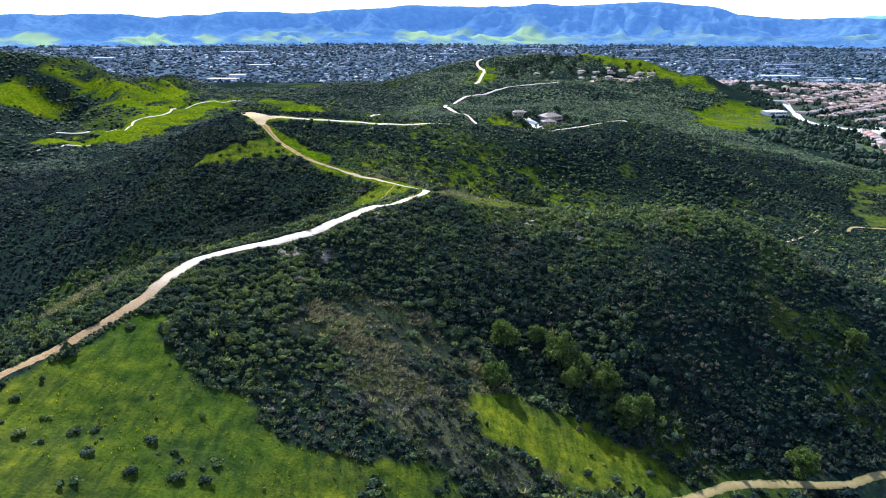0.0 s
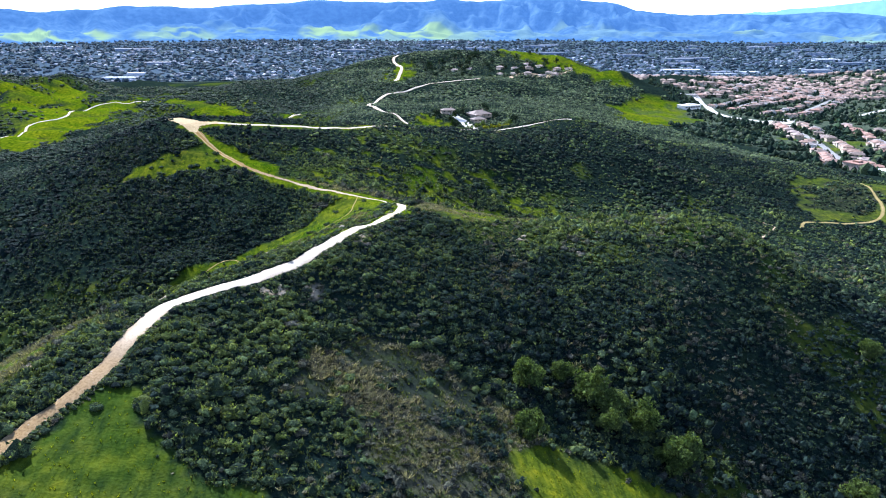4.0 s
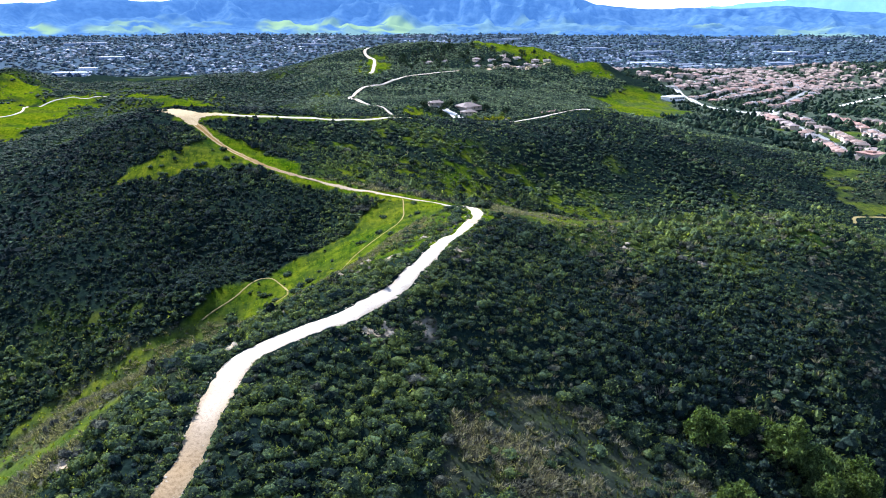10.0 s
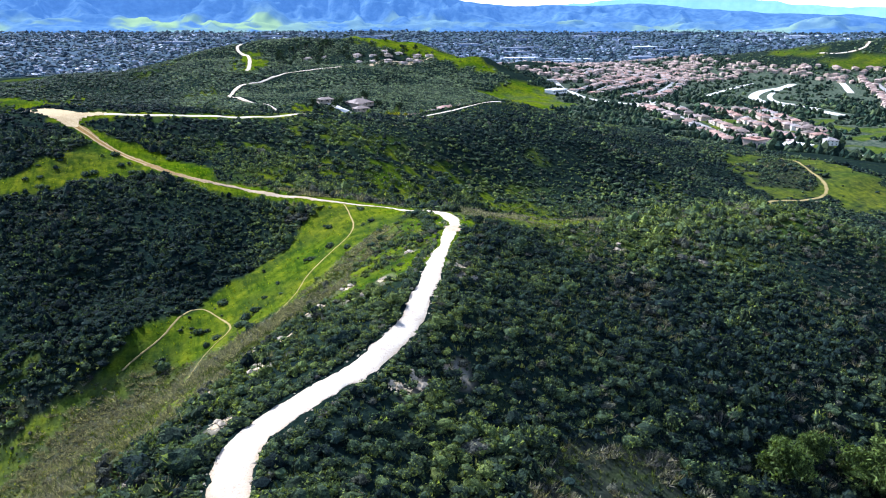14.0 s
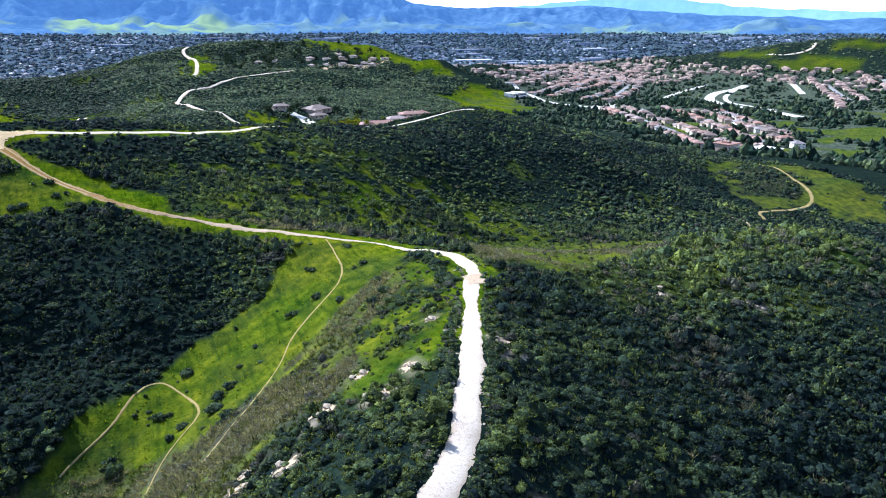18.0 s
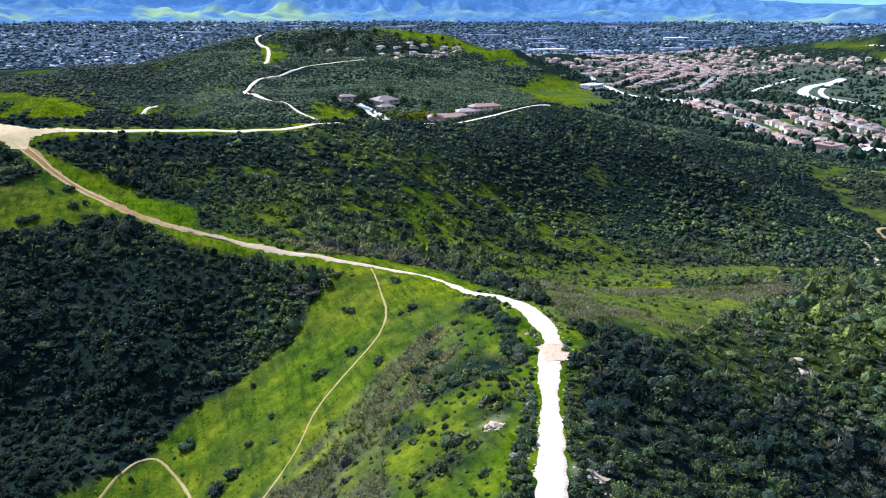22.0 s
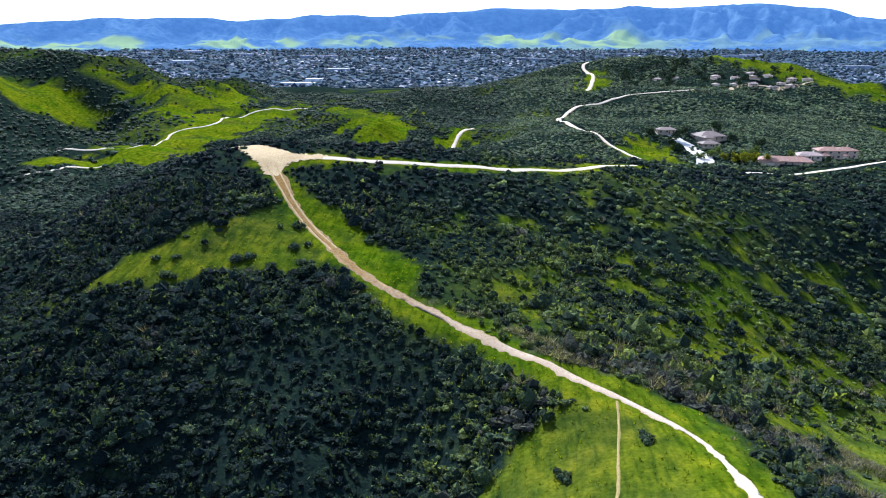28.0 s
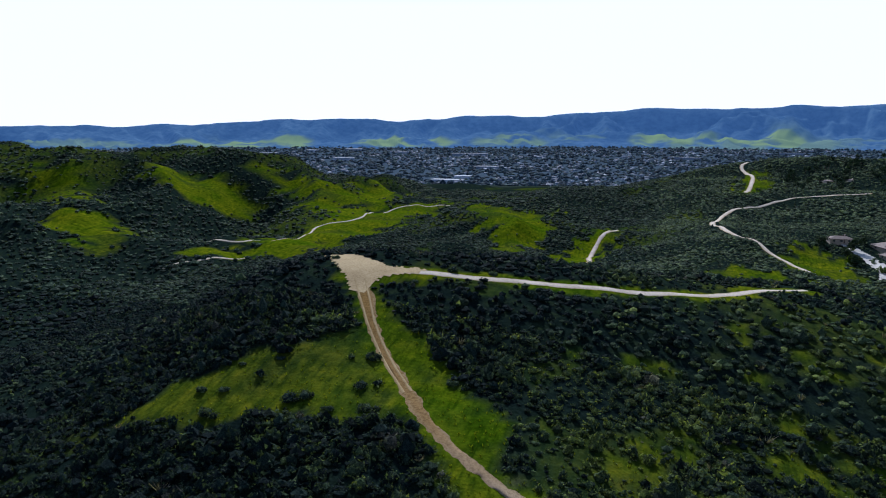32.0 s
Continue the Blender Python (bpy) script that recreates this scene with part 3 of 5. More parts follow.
def cover_at(x, y):
    """Shares of grass, dry growth, bare soil and settled ground at x, y."""
    wob = 0.02 * np.hypot(x, y - 200).clip(60, 1200)
    wx, wy = x + wob * fbm(x / 9, y / 9, 21, 3), y + wob * fbm(x / 9, y / 9, 31, 3)
    grass, dry = np.zeros(x.shape), np.zeros(x.shape)
    for k, poly in enumerate(MEADOWS):
        grass = np.maximum(grass, {0: 0.62, 1: 0.38, 2: 0.9, 3: 0.76, 6: 0.72, 8: 0.8, 12: 0.7, 13: 0.7, 14: 0.7, 17: 0.8}.get(k, 1.0) * inside(wx, wy, poly))
    grass = grass * np.clip(0.88 + 0.3 * fbm(x / 6, y / 6, 48, 3), 0.55, 1)
    for poly in DRY:
        dry = np.maximum(dry, np.clip(0.62 + 0.55 * fbm(x / 7, y / 7, 49, 3), 0.15, 0.9) * inside(wx, wy, poly))
    dry = np.maximum(dry, np.where(inside(wx, wy, MEADOWS[0]), 0.04, 0))
    dry = np.maximum(dry, np.where(inside(wx, wy, MEADOWS[2]), 0.12, 0))
    dry = np.maximum(dry, np.where(inside(wx, wy, MEADOWS[8]) | inside(wx, wy, MEADOWS[17]), 0.22, 0))
    # light undergrowth on the crest of the eastern slope, a patch of brush on the far spur
    grass = np.maximum(grass, 0.36 * smooth(0, 20, x) * (1 - smooth(85, 110, x)) * smooth(206, 216, y) * (1 - smooth(238, 246, y)) * smooth(-0.2, 0.5, fbm(x / 6, y / 5, 44, 3)))
    grass = np.where(inside(wx, wy, FAR_BRUSH), 0.1, grass)
    # long streaks of grass and of dry growth run down the western slope
    olive, bushy, east = inside(wx, wy, OLIVE), inside(wx, wy, BUSHY), inside(wx, wy, OPEN_EAST)
    run = fbm((x + 0.8 * y) / 16, (y - 0.8 * x) / 5, 47, 3)
    grass = np.maximum(grass, 0.95 * olive * smooth(-0.5, 0.3, run))
    dry = np.maximum(dry, olive * (0.62 - 0.4 * smooth(-0.3, 0.5, run)))
    grass = np.maximum(grass, 0.7 * bushy * smooth(-0.5, 0.2, fbm(x / 6, y / 6, 46, 3)))
    grass = np.maximum(grass, 0.65 * east)
    dry = np.maximum(dry, east * np.clip(0.45 + 0.4 * fbm(x / 9, y / 9, 45, 3), 0.1, 0.8))
    scatter = fbm(x / 26, y / 26, 55, 4)
    r = np.hypot(x, y - 150)
    grass = np.maximum(grass, smooth(0.6, 0.85, scatter) * 0.3 * (1 - smooth(300, 420, r)))
    bowl = smooth(-60, -35, x) * (1 - smooth(55, 115, x)) * smooth(285, 305, y) * (1 - smooth(365, 400, y))
    grass = np.maximum(grass, 0.72 * bowl * smooth(-0.3, 0.3, fbm(x / 5, y / 6, 57, 3) + 0.5 * fbm(x / 40, y / 40, 58, 2) - 0.6 * smooth(320, 390, y)))
    hills = smooth(450, 600, r) * (1 - smooth(1700, 2200, r)) * (x < 0)
    grass = np.maximum(grass, 0.4 * hills * smooth(0.4, 0.65, fbm(x / 110, y / 110, 71, 4)))
    for poly in WEST_GRASS:
        grass = np.maximum(grass, inside(wx, wy, poly) * (1 - 0.35 * smooth(0.3, 0.55, fbm((x + 0.5 * y) / 60, (y - 0.5 * x) / 30, 73, 4))))
    bare = np.zeros(x.shape)
    z = ground_at(x, y)
    settled = np.maximum(smooth(1700, 2000, r), smooth(330, 370, x) * (1 - smooth(36, 40, z)) * (r > 480)) * (1 - grass)
    lawns = smooth(0.25, 0.4, fbm(x / 45, y / 30, 59, 3)) * (x > 430) * (x < 1000) * (y > 350) * (y < 760) * (1 - smooth(40, 44, z))
    grass = np.maximum(grass, 0.8 * lawns)
    settled = settled * (1 - 0.8 * lawns)
    for bx, by, br in BARE:
        bare = np.maximum(bare, 0.4 * (1 - smooth(0.5, 0.8, np.hypot(wx - bx, wy - by) / br)))
    for line, w in ((MAIN, 4.0), (CREST, 3.0)):
        verge = line_distance(wx, wy, line)
        grass = np.maximum(grass, 0.9 * (1 - smooth(w * 0.5 + 1.5, w * 0.5 + 2.2, verge)) * (y > 196) * (r < 420))
    return grass, dry, bare, settled


def scrub_share(x, y, g, d, b, s):
    """How thickly scrub stands at x, y."""
    thick = 0.98 - 0.93 * g - 0.25 * d - 1.9 * b - s
    thick = np.where(g > 0.42, np.minimum(thick, 0.018 + 0.08 * d), thick)
    bowl = (x > -45) & (x < 150) & (y > 290) & (y < 400)
    thick = np.where(bowl, np.maximum(thick, 0.62 - 0.3 * g), thick)
    for poly, share in ((OLIVE, 0.3), (BUSHY, 0.72), (OPEN_EAST, 0.18), (DRY[1], 0.3)):
        thick = np.where(inside(x, y, poly), share * smooth(-0.5, 0.3, fbm(x / 4, y / 4, 92, 3)) * 1.3, thick)
    return thick


def build_ground():
    xx, yy = np.meshgrid(GX, GY)
    v = np.stack([xx, yy, GRID], -1).reshape(-1, 3)
    nx, ny = len(GX), len(GY)
    i = (np.arange(ny - 1)[:, None] * nx + np.arange(nx - 1)).ravel()
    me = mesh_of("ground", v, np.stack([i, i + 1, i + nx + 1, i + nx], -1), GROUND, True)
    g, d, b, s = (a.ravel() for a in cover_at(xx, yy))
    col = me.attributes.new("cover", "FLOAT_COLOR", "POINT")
    # alpha holds the share of the painted haze tint, by distance
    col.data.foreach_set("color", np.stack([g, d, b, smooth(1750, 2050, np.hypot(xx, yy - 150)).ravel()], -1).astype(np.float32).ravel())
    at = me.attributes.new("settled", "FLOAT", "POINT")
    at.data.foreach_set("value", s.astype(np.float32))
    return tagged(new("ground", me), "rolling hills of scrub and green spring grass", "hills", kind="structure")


ground = build_ground()


def ribbon(name, line, width, material, label, category, lift=0.06, wander=0.4, step=0.5, kind="structure", brown=None):
    """A trail or road laid over the ground, with ragged edges and a slight crown."""
    c = rounded(line, step)
    d = np.gradient(c, axis=0)
    d /= np.linalg.norm(d, axis=1)[:, None] + 1e-9
    side = np.stack([d[:, 1], -d[:, 0]], -1)
    s = np.cumsum(np.r_[0, np.linalg.norm(np.diff(c, axis=0), axis=1)])
    wide = width(s / s[-1]) if callable(width) else np.full(len(s), float(width))
    rows = []
    for k, f in enumerate((-0.5, -0.25, 0, 0.25, 0.5)):
        w = wide * f + (wander * (0.6 * fbm(s / 1.3, s * 0 + k, 7 + k, 3) + 0.9 * fbm(s / 9, s * 0 + k, 3 + k, 2)) * (abs(f) == 0.5))
        p = c + side * w[:, None]
        rows.append(np.c_[p, ground_at(p[:, 0], p[:, 1]) + lift - (0.05 + lift) * (abs(f) == 0.5)])
    v = np.concatenate(rows)
    n = len(c)
    i = (np.arange(4)[:, None] * n + np.arange(n - 1)).ravel()
    me = mesh_of(name, v, np.stack([i, i + 1, i + n + 1, i + n], -1)[:, ::-1], material, True, np.repeat((1.0, 0.38, 0.1, 0.38, 1.0), n))
    if brown:
        at = me.attributes.new("brown", "FLOAT", "POINT")
        at.data.foreach_set("value", brown(v[:, 0], v[:, 1]).astype(np.float32))
    return tagged(new(name, me), label, category, kind=kind)


UPPER = MAIN[36:]
MAIN_WIDTH = ((60, 2.8), (120, 3.0), (139, 3.3), (151, 4.8), (160, 5.2), (166, 4.7), (175, 3.9), (200, 3.7), (212, 2.9), (221, 3.3), (235, 2.9), (243, 2.5), (257, 1.3), (276, 1.7),
              (300, 2.3), (318, 2.6), (337, 3.4), (350, 4.2), (360, 4.6))


def main_width(s):
    """Breadth of the fire road, which widens at the bends and the clearing."""
    line = rounded(MAIN, 0.5)
    along = np.cumsum(np.r_[0, np.linalg.norm(np.diff(line, axis=0), axis=1)])
    return np.interp(np.interp(s, along / along[-1], line[:, 1]), *zip(*MAIN_WIDTH))


def main_brown(x, y):
    """Where the fire road is worn to brown earth."""
    return np.interp(y, (60, 120, 136, 148, 160, 238, 262, 290, 312, 345), (0.9, 0.9, 0.8, 0.45, 0.0, 0.0, 0.3, 0.55, 0.95, 1.0))


ribbon("trail", MAIN, main_width, TRAIL, "pale sandy fire road winding along the ridge, tan towards its ends", "trail", 0.065, 0.8, 0.4, brown=main_brown)
for side in (-1, 1):
    c = rounded(UPPER, 3.0)
    d = np.gradient(c, axis=0)
    d /= np.linalg.norm(d, axis=1)[:, None]
    rut = c + side * np.stack([d[:, 1], -d[:, 0]], -1) * (0.6 + 0.5 * smooth(0.3, 1, np.linspace(0, 1, len(c))))[:, None]
    ribbon("wheel_rut", [tuple(p) for p in rut[:-2]], 0.5, RUT, "pale worn wheel rut in the tan road", "wheel rut", 0.11, 0.25)
ribbon("trail", CREST, 3.0, TRAIL, "pale dirt road along the crest of the hill", "trail")
ribbon("trail", SPUR, 3.4, TRAIL, "pale dirt road over the far spur", "trail")
ribbon("trail", HAIRPIN, 5.0, TRAIL, "white dirt road with a hairpin bend", "trail", lift=0.45, step=4)
ribbon("trail", HILLTOP, 6.0, TRAIL, "white track climbing the distant hilltop", "trail", lift=0.45, step=6)
ribbon("trail", HOLLOW, 4.0, TRAIL, "white track in a green hollow", "trail", lift=0.45, step=4)
ribbon("trail", VALE, 3.0, TRAIL, "pale track in the green valley", "trail", lift=0.45, step=4)
ribbon("trail", VALE_LONG, 3.0, TRAIL, "pale track winding up the green valley", "trail", lift=0.45, step=5)
ribbon("footpath", GRASSWAY, 0.36, EARTH, "narrow worn footpath down the grassy slope", "footpath", wander=0.15)
ribbon("footpath", GRASSLOOP, 0.4, EARTH, "narrow brown footpath looping through grass", "footpath", wander=0.15)
ribbon("trail", EAST, 2.2, EARTH, "brown track along a grassy spur", "trail")
ribbon("trail", [(182.6, 347.9), (176.4, 328.0), (75.0, 233.9), (71.2, 223.5)], 1.6, SCARP, "grey dirt track down into the eastern gully", "trail", wander=0.5)
ribbon("trail", FOOT, 2.4, EARTH, "brown dirt track at the foot of the slope", "trail")


def patch_of(name, outline, material, label, category, lift=0.09, step=1.0):
    """A level patch of bare ground or paving, draped over the land within its outline."""
    xs, ys = zip(*outline)
    gx, gy = np.arange(min(xs) - step, max(xs) + step, step), np.arange(min(ys) - step, max(ys) + step, step)
    x, y = np.meshgrid(gx, gy)
    n = len(gx)
    i = (np.arange(len(gy) - 1)[:, None] * n + np.arange(n - 1)).ravel()
    cx, cy = x.ravel()[i] + step / 2, y.ravel()[i] + step / 2
    i = i[inside(cx + 0.35 * fbm(cx / 0.9, cy / 0.9, 5, 3), cy + 0.35 * fbm(cx / 0.9, cy / 0.9, 6, 3), outline)]
    f = np.stack([i, i + 1, i + n + 1, i + n], -1)
    used, f = np.unique(f, return_inverse=True)
    v = np.stack([x, y, ground_at(x, y) + lift], -1).reshape(-1, 3)[used]
    return tagged(new(name, mesh_of(name, v, f.reshape(-1, 4), material, True)), label, category, kind="structure")


patch_of("clearing", YARD, SAND, "bare sandy clearing where the trails meet", "clearing", step=0.7)
for k, (bx, by, br) in enumerate(BARE):
    g = random.Random(k)
    turn, ring = g.uniform(0, 6.3), []
    for j in range(18):
        a = j * math.pi / 9
        q = br * g.uniform(0.25, 0.95) * (0.55 + 0.45 * abs(math.cos(a - turn)))
        ring.append((bx + q * math.cos(a), by + q * math.sin(a)))
    patch_of("bare_patch", ring, SCARP, "bare sandy patch among the scrub", "bare earth", 0.05, 0.18)
patch_of("clay_patch", [(-12, 218), (-8.6, 217.4), (-7.4, 222), (-10.6, 223)], CLAY, "reddish clay crossing the pale trail", "bare earth", lift=0.09, step=0.15)


# ---------------------------------------------------------------- mountains beyond the town
CREST_LINE = [(-80, 0.5), (-50, 0.5), (-36.9, 0.6), (-33.9, 0.87), (-30.8, 1.12), (-25.6, 1.13), (-21.2, 0.79), (-18.3, 1.13), (-15.8, 1.3), (-12.4, 1.23), (-7.7, 1.56), (-1.4, 1.97), (3, 1.83), (7.2, 2.0), (10, 1.89), (16.5, 2.1),
              (20, 1.7), (22.2, 1.15), (26, 0.85), (30.5, 0.8), (35, 0.85), (40, 0.55), (44.7, 0.2), (49, 0.02), (54, -0.05), (80, 0.0)]


# lower hills before the range: bearing, half width, height of the top in degrees, how green
FOOTHILLS = [(-21.3, 4.2, -0.3, 1.0), (-30, 1.8, -0.6, 1.0), (-34.5, 4.5, -1.1, 1.0), (-13, 3, -0.3, 0.7), (-9, 2.2, -0.6, 0.1), (-1.5, 2.4, -0.35, 1.0), (2.9, 2.2, -0.3, 1.0), (6.2, 2.2, -0.4, 1.0),
             (48, 4, 0.05, 0.25), (40, 3, -0.4, 0.1), (-46, 6, -0.4, 0.5), (12, 5, -0.3, 0.3), (22, 6, -0.2, 0.25), (32, 5, -0.2, 0.15), (-38, 3, -0.6, 0.2)]


# Haze over the far ranges is put into blue base colour and emission.
def hazy_distance_material(name, dark, light, green, glow, strength):
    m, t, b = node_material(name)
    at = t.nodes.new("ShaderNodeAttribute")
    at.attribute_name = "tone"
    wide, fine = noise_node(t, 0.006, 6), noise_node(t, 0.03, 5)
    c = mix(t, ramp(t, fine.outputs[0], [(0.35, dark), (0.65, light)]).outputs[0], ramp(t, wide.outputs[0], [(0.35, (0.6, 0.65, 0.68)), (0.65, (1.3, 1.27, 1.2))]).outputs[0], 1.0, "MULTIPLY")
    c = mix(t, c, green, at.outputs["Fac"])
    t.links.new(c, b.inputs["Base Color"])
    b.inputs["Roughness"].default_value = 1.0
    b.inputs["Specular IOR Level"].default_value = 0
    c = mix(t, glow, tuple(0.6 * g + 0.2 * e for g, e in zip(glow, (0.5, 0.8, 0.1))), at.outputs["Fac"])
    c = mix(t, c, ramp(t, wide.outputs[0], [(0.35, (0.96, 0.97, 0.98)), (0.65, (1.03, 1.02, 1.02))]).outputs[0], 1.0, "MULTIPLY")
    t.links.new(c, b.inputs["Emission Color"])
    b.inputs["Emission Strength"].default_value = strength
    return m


def build_mountains():
    az = np.radians(np.linspace(-80, 80, 900))
    rr = np.linspace(3780, 4760, 80)
    a, r = np.meshgrid(az, rr)
    deg = np.degrees(a)
    crest = np.interp(deg, *zip(*CREST_LINE))
    x, y = np.sin(a) * r, 150 + np.cos(a) * r
    top = 140 + 4600 * np.tan(np.radians(crest)) + 9 * fbm(a * 22, a * 0, 3, 5)
    base = ground_at(x, y) - 8
    # spurs and ravines run down from the crest towards the valley
    bend = 0.5 * fbm(x / 900, y / 900, 11, 2)
    folds = np.clip(1 - 1.25 * np.abs(fbm(a * 19 + 0.37 + bend, r / 560 + bend, 13, 4)), 0, 1)
    climb = smooth(3720, 4620, r) ** 1.35
    z = base + (top - base) * climb * (0.42 + 0.58 * np.maximum(folds, smooth(4350, 4610, r)))
    z = z - 60 * smooth(4640, 4760, r)
    green = 0.55 * smooth(0.35, 0.75, fbm(x / 300, y / 160, 77, 4)) * (1 - smooth(4000, 4400, r))
    for bearing, half, height, share in FOOTHILLS:
        near = np.exp(-((deg - bearing) / half) ** 2) * np.exp(-((r - 4060) / 150) ** 2)
        z = np.maximum(z, base + (136 + 4060 * np.tan(radians(height + 0.05)) - base) * near ** 0.8 * (0.45 + 0.6 * np.clip(1 - 1.7 * np.abs(fbm((x + 0.6 * y) / 110, y / 240, 19, 3)), 0, 1)))
        green = np.maximum(green, share * smooth(0.25, 0.55, near) * smooth(-0.7, 0.1, fbm(x / 120, y / 120, 78, 3)))
    n = len(az)
    i = (np.arange(len(rr) - 1)[:, None] * n + np.arange(n - 1)).ravel()
    m = hazy_distance_material("distant_range", (0.018, 0.036, 0.055), (0.05, 0.08, 0.1), (0.15, 0.2, 0.05), (0.115, 0.29, 0.70), 0.26)
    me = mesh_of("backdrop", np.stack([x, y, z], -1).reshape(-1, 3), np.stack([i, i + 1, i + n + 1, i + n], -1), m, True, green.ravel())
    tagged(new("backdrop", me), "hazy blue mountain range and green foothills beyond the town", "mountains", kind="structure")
    # the palest range, farther still, with more haze put into its glow
    az = np.radians(np.linspace(24, 60, 160))
    rise = np.interp(np.degrees(az), (24, 29, 34, 38.5, 41, 46, 52, 60), (0.3, 0.75, 1.15, 1.65, 1.5, 0.8, 0.5, 0.3)) + 0.06 * fbm(az * 60, az * 0, 8, 3)
    rows = [np.stack([np.sin(az) * q, 150 + np.cos(az) * q, 140 + q * np.tan(np.radians(rise * k)) - 60 * (1 - k)], -1) for q, k in ((4780, 0.0), (4820, 0.6), (4850, 1.0))]
    i = (np.arange(2)[:, None] * 160 + np.arange(159)).ravel()
    m = hazy_distance_material("palest_range", (0.1, 0.14, 0.16), (0.14, 0.18, 0.2), (0.2, 0.25, 0.2), (0.3, 0.6, 1.0), 0.42)
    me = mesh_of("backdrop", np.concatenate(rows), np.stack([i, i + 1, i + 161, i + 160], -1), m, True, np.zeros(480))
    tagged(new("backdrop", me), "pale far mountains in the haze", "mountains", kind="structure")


build_mountains()


# ---------------------------------------------------------------- scrub, bushes and trees
DRY_TWIGS = leaf_material("dry_twigs", (0.115, 0.108, 0.108), (0.17, 0.16, 0.156), (0.21, 0.2, 0.165), 0.35)
TREE_LEAVES = leaf_material("tree_leaves", (0.05, 0.08, 0.025), (0.09, 0.13, 0.045), (0.12, 0.15, 0.07), 0.3)
TOWN_LEAVES = leaf_material("garden_trees", (0.012, 0.026, 0.022), (0.026, 0.045, 0.03), (0.055, 0.075, 0.04), 0.15)
BARK = plain("bark", (0.1, 0.075, 0.05), 0.9, 3.0, 0.4, relief_height=0.05)
rng = np.random.default_rng(7)


def ball(sub):
    bm = bmesh.new()
    bmesh.ops.create_icosphere(bm, subdivisions=sub, radius=1)
    v = np.array([p.co[:] for p in bm.verts])
    f = np.array([[p.index for p in q.verts] for q in bm.faces])
    bm.free()
    return v, f


def leaf_fan(n, spread_low, size, gen):
    """n small leaf clumps, each one bent triangle, set on a dome of radius 1."""
    d = gen.normal(size=(n, 3))
    d[:, 2] = np.abs(d[:, 2]) * 1.1 - spread_low
    d /= np.linalg.norm(d, axis=1)[:, None]
    c = d * gen.uniform(0.7, 1.22, (n, 1))
    # leaves lie roughly along the dome, each a little tilted
    a = np.cross(d, gen.normal(size=(n, 3)))
    a /= np.linalg.norm(a, axis=1)[:, None]
    b = np.cross(d, a)
    q = size * gen.uniform(0.6, 1.4, (n, 1))
    tilt = d * gen.normal(0, 0.9, (n, 1))
    v = np.stack([c + q * (a + tilt), c + q * (-0.5 * a + 0.85 * b), c + q * (-0.5 * a - 0.85 * b - tilt)], 1).reshape(-1, 3)
    return v, np.arange(3 * n).reshape(-1, 3)


def lobe(sub, gen):
    """A lumpy half-dome, open below."""
    v, f = BALLS[sub]
    lumps = gen.normal(size=(6, 3))
    lumps[:, 2] = np.abs(lumps[:, 2])
    lumps /= np.linalg.norm(lumps, axis=1)[:, None]
    near = (v @ lumps.T).max(1)
    v = v * (0.58 + 0.4 * np.clip((near - 0.55) / 0.45, 0, 1) + gen.uniform(-0.12, 0.12, len(v)))[:, None]
    f = f[v[f][:, :, 2].mean(1) > -0.3]
    v[:, 2] = np.maximum(v[:, 2], -0.3)
    return v, f


def shrub_form(lobes, leaves, size, gen):
    """A shrub of several uneven lobes with sprays of leaves standing out of them; the third value paints shade into the
    core and lightens the outer leaves as if sunlit.
    """
    vs, fs, ts, n = [], [], [], 0
    long = gen.uniform(0.75, 1.35)
    for k, sub in enumerate(lobes):
        r = 1.0 if len(lobes) == 1 else gen.uniform(0.62, 0.85) if k == 0 else gen.uniform(0.4, 0.62)
        a = gen.uniform(0, 6.28)
        away = 0.12 if k == 0 else gen.uniform(0.4, 0.75)
        c = np.array((away * math.cos(a) * long, away * math.sin(a) / long, gen.uniform(-0.05, 0.1)))
        v, f = lobe(sub, gen)
        v = v * r * (gen.uniform(0.85, 1.2), gen.uniform(0.85, 1.2), gen.uniform(0.75, 1.25)) + c
        vs.append(v)
        fs.append(f + n)
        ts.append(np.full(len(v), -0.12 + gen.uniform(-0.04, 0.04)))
        n += len(v)
        m = int(leaves * r * r / 0.9) if len(lobes) > 1 else leaves
        if m:
            lv, lf = leaf_fan(m, 0.15, size / r, gen)
            vs.append(lv * r + c)
            fs.append(lf + n)
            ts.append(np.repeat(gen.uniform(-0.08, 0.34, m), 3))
            n += len(lv)
    return np.concatenate(vs), np.concatenate(fs), np.concatenate(ts)


BALLS = {0: ball(1), 1: ball(2)} if len(ball(1)[0]) == 12 else {0: ball(0), 1: ball(1)}


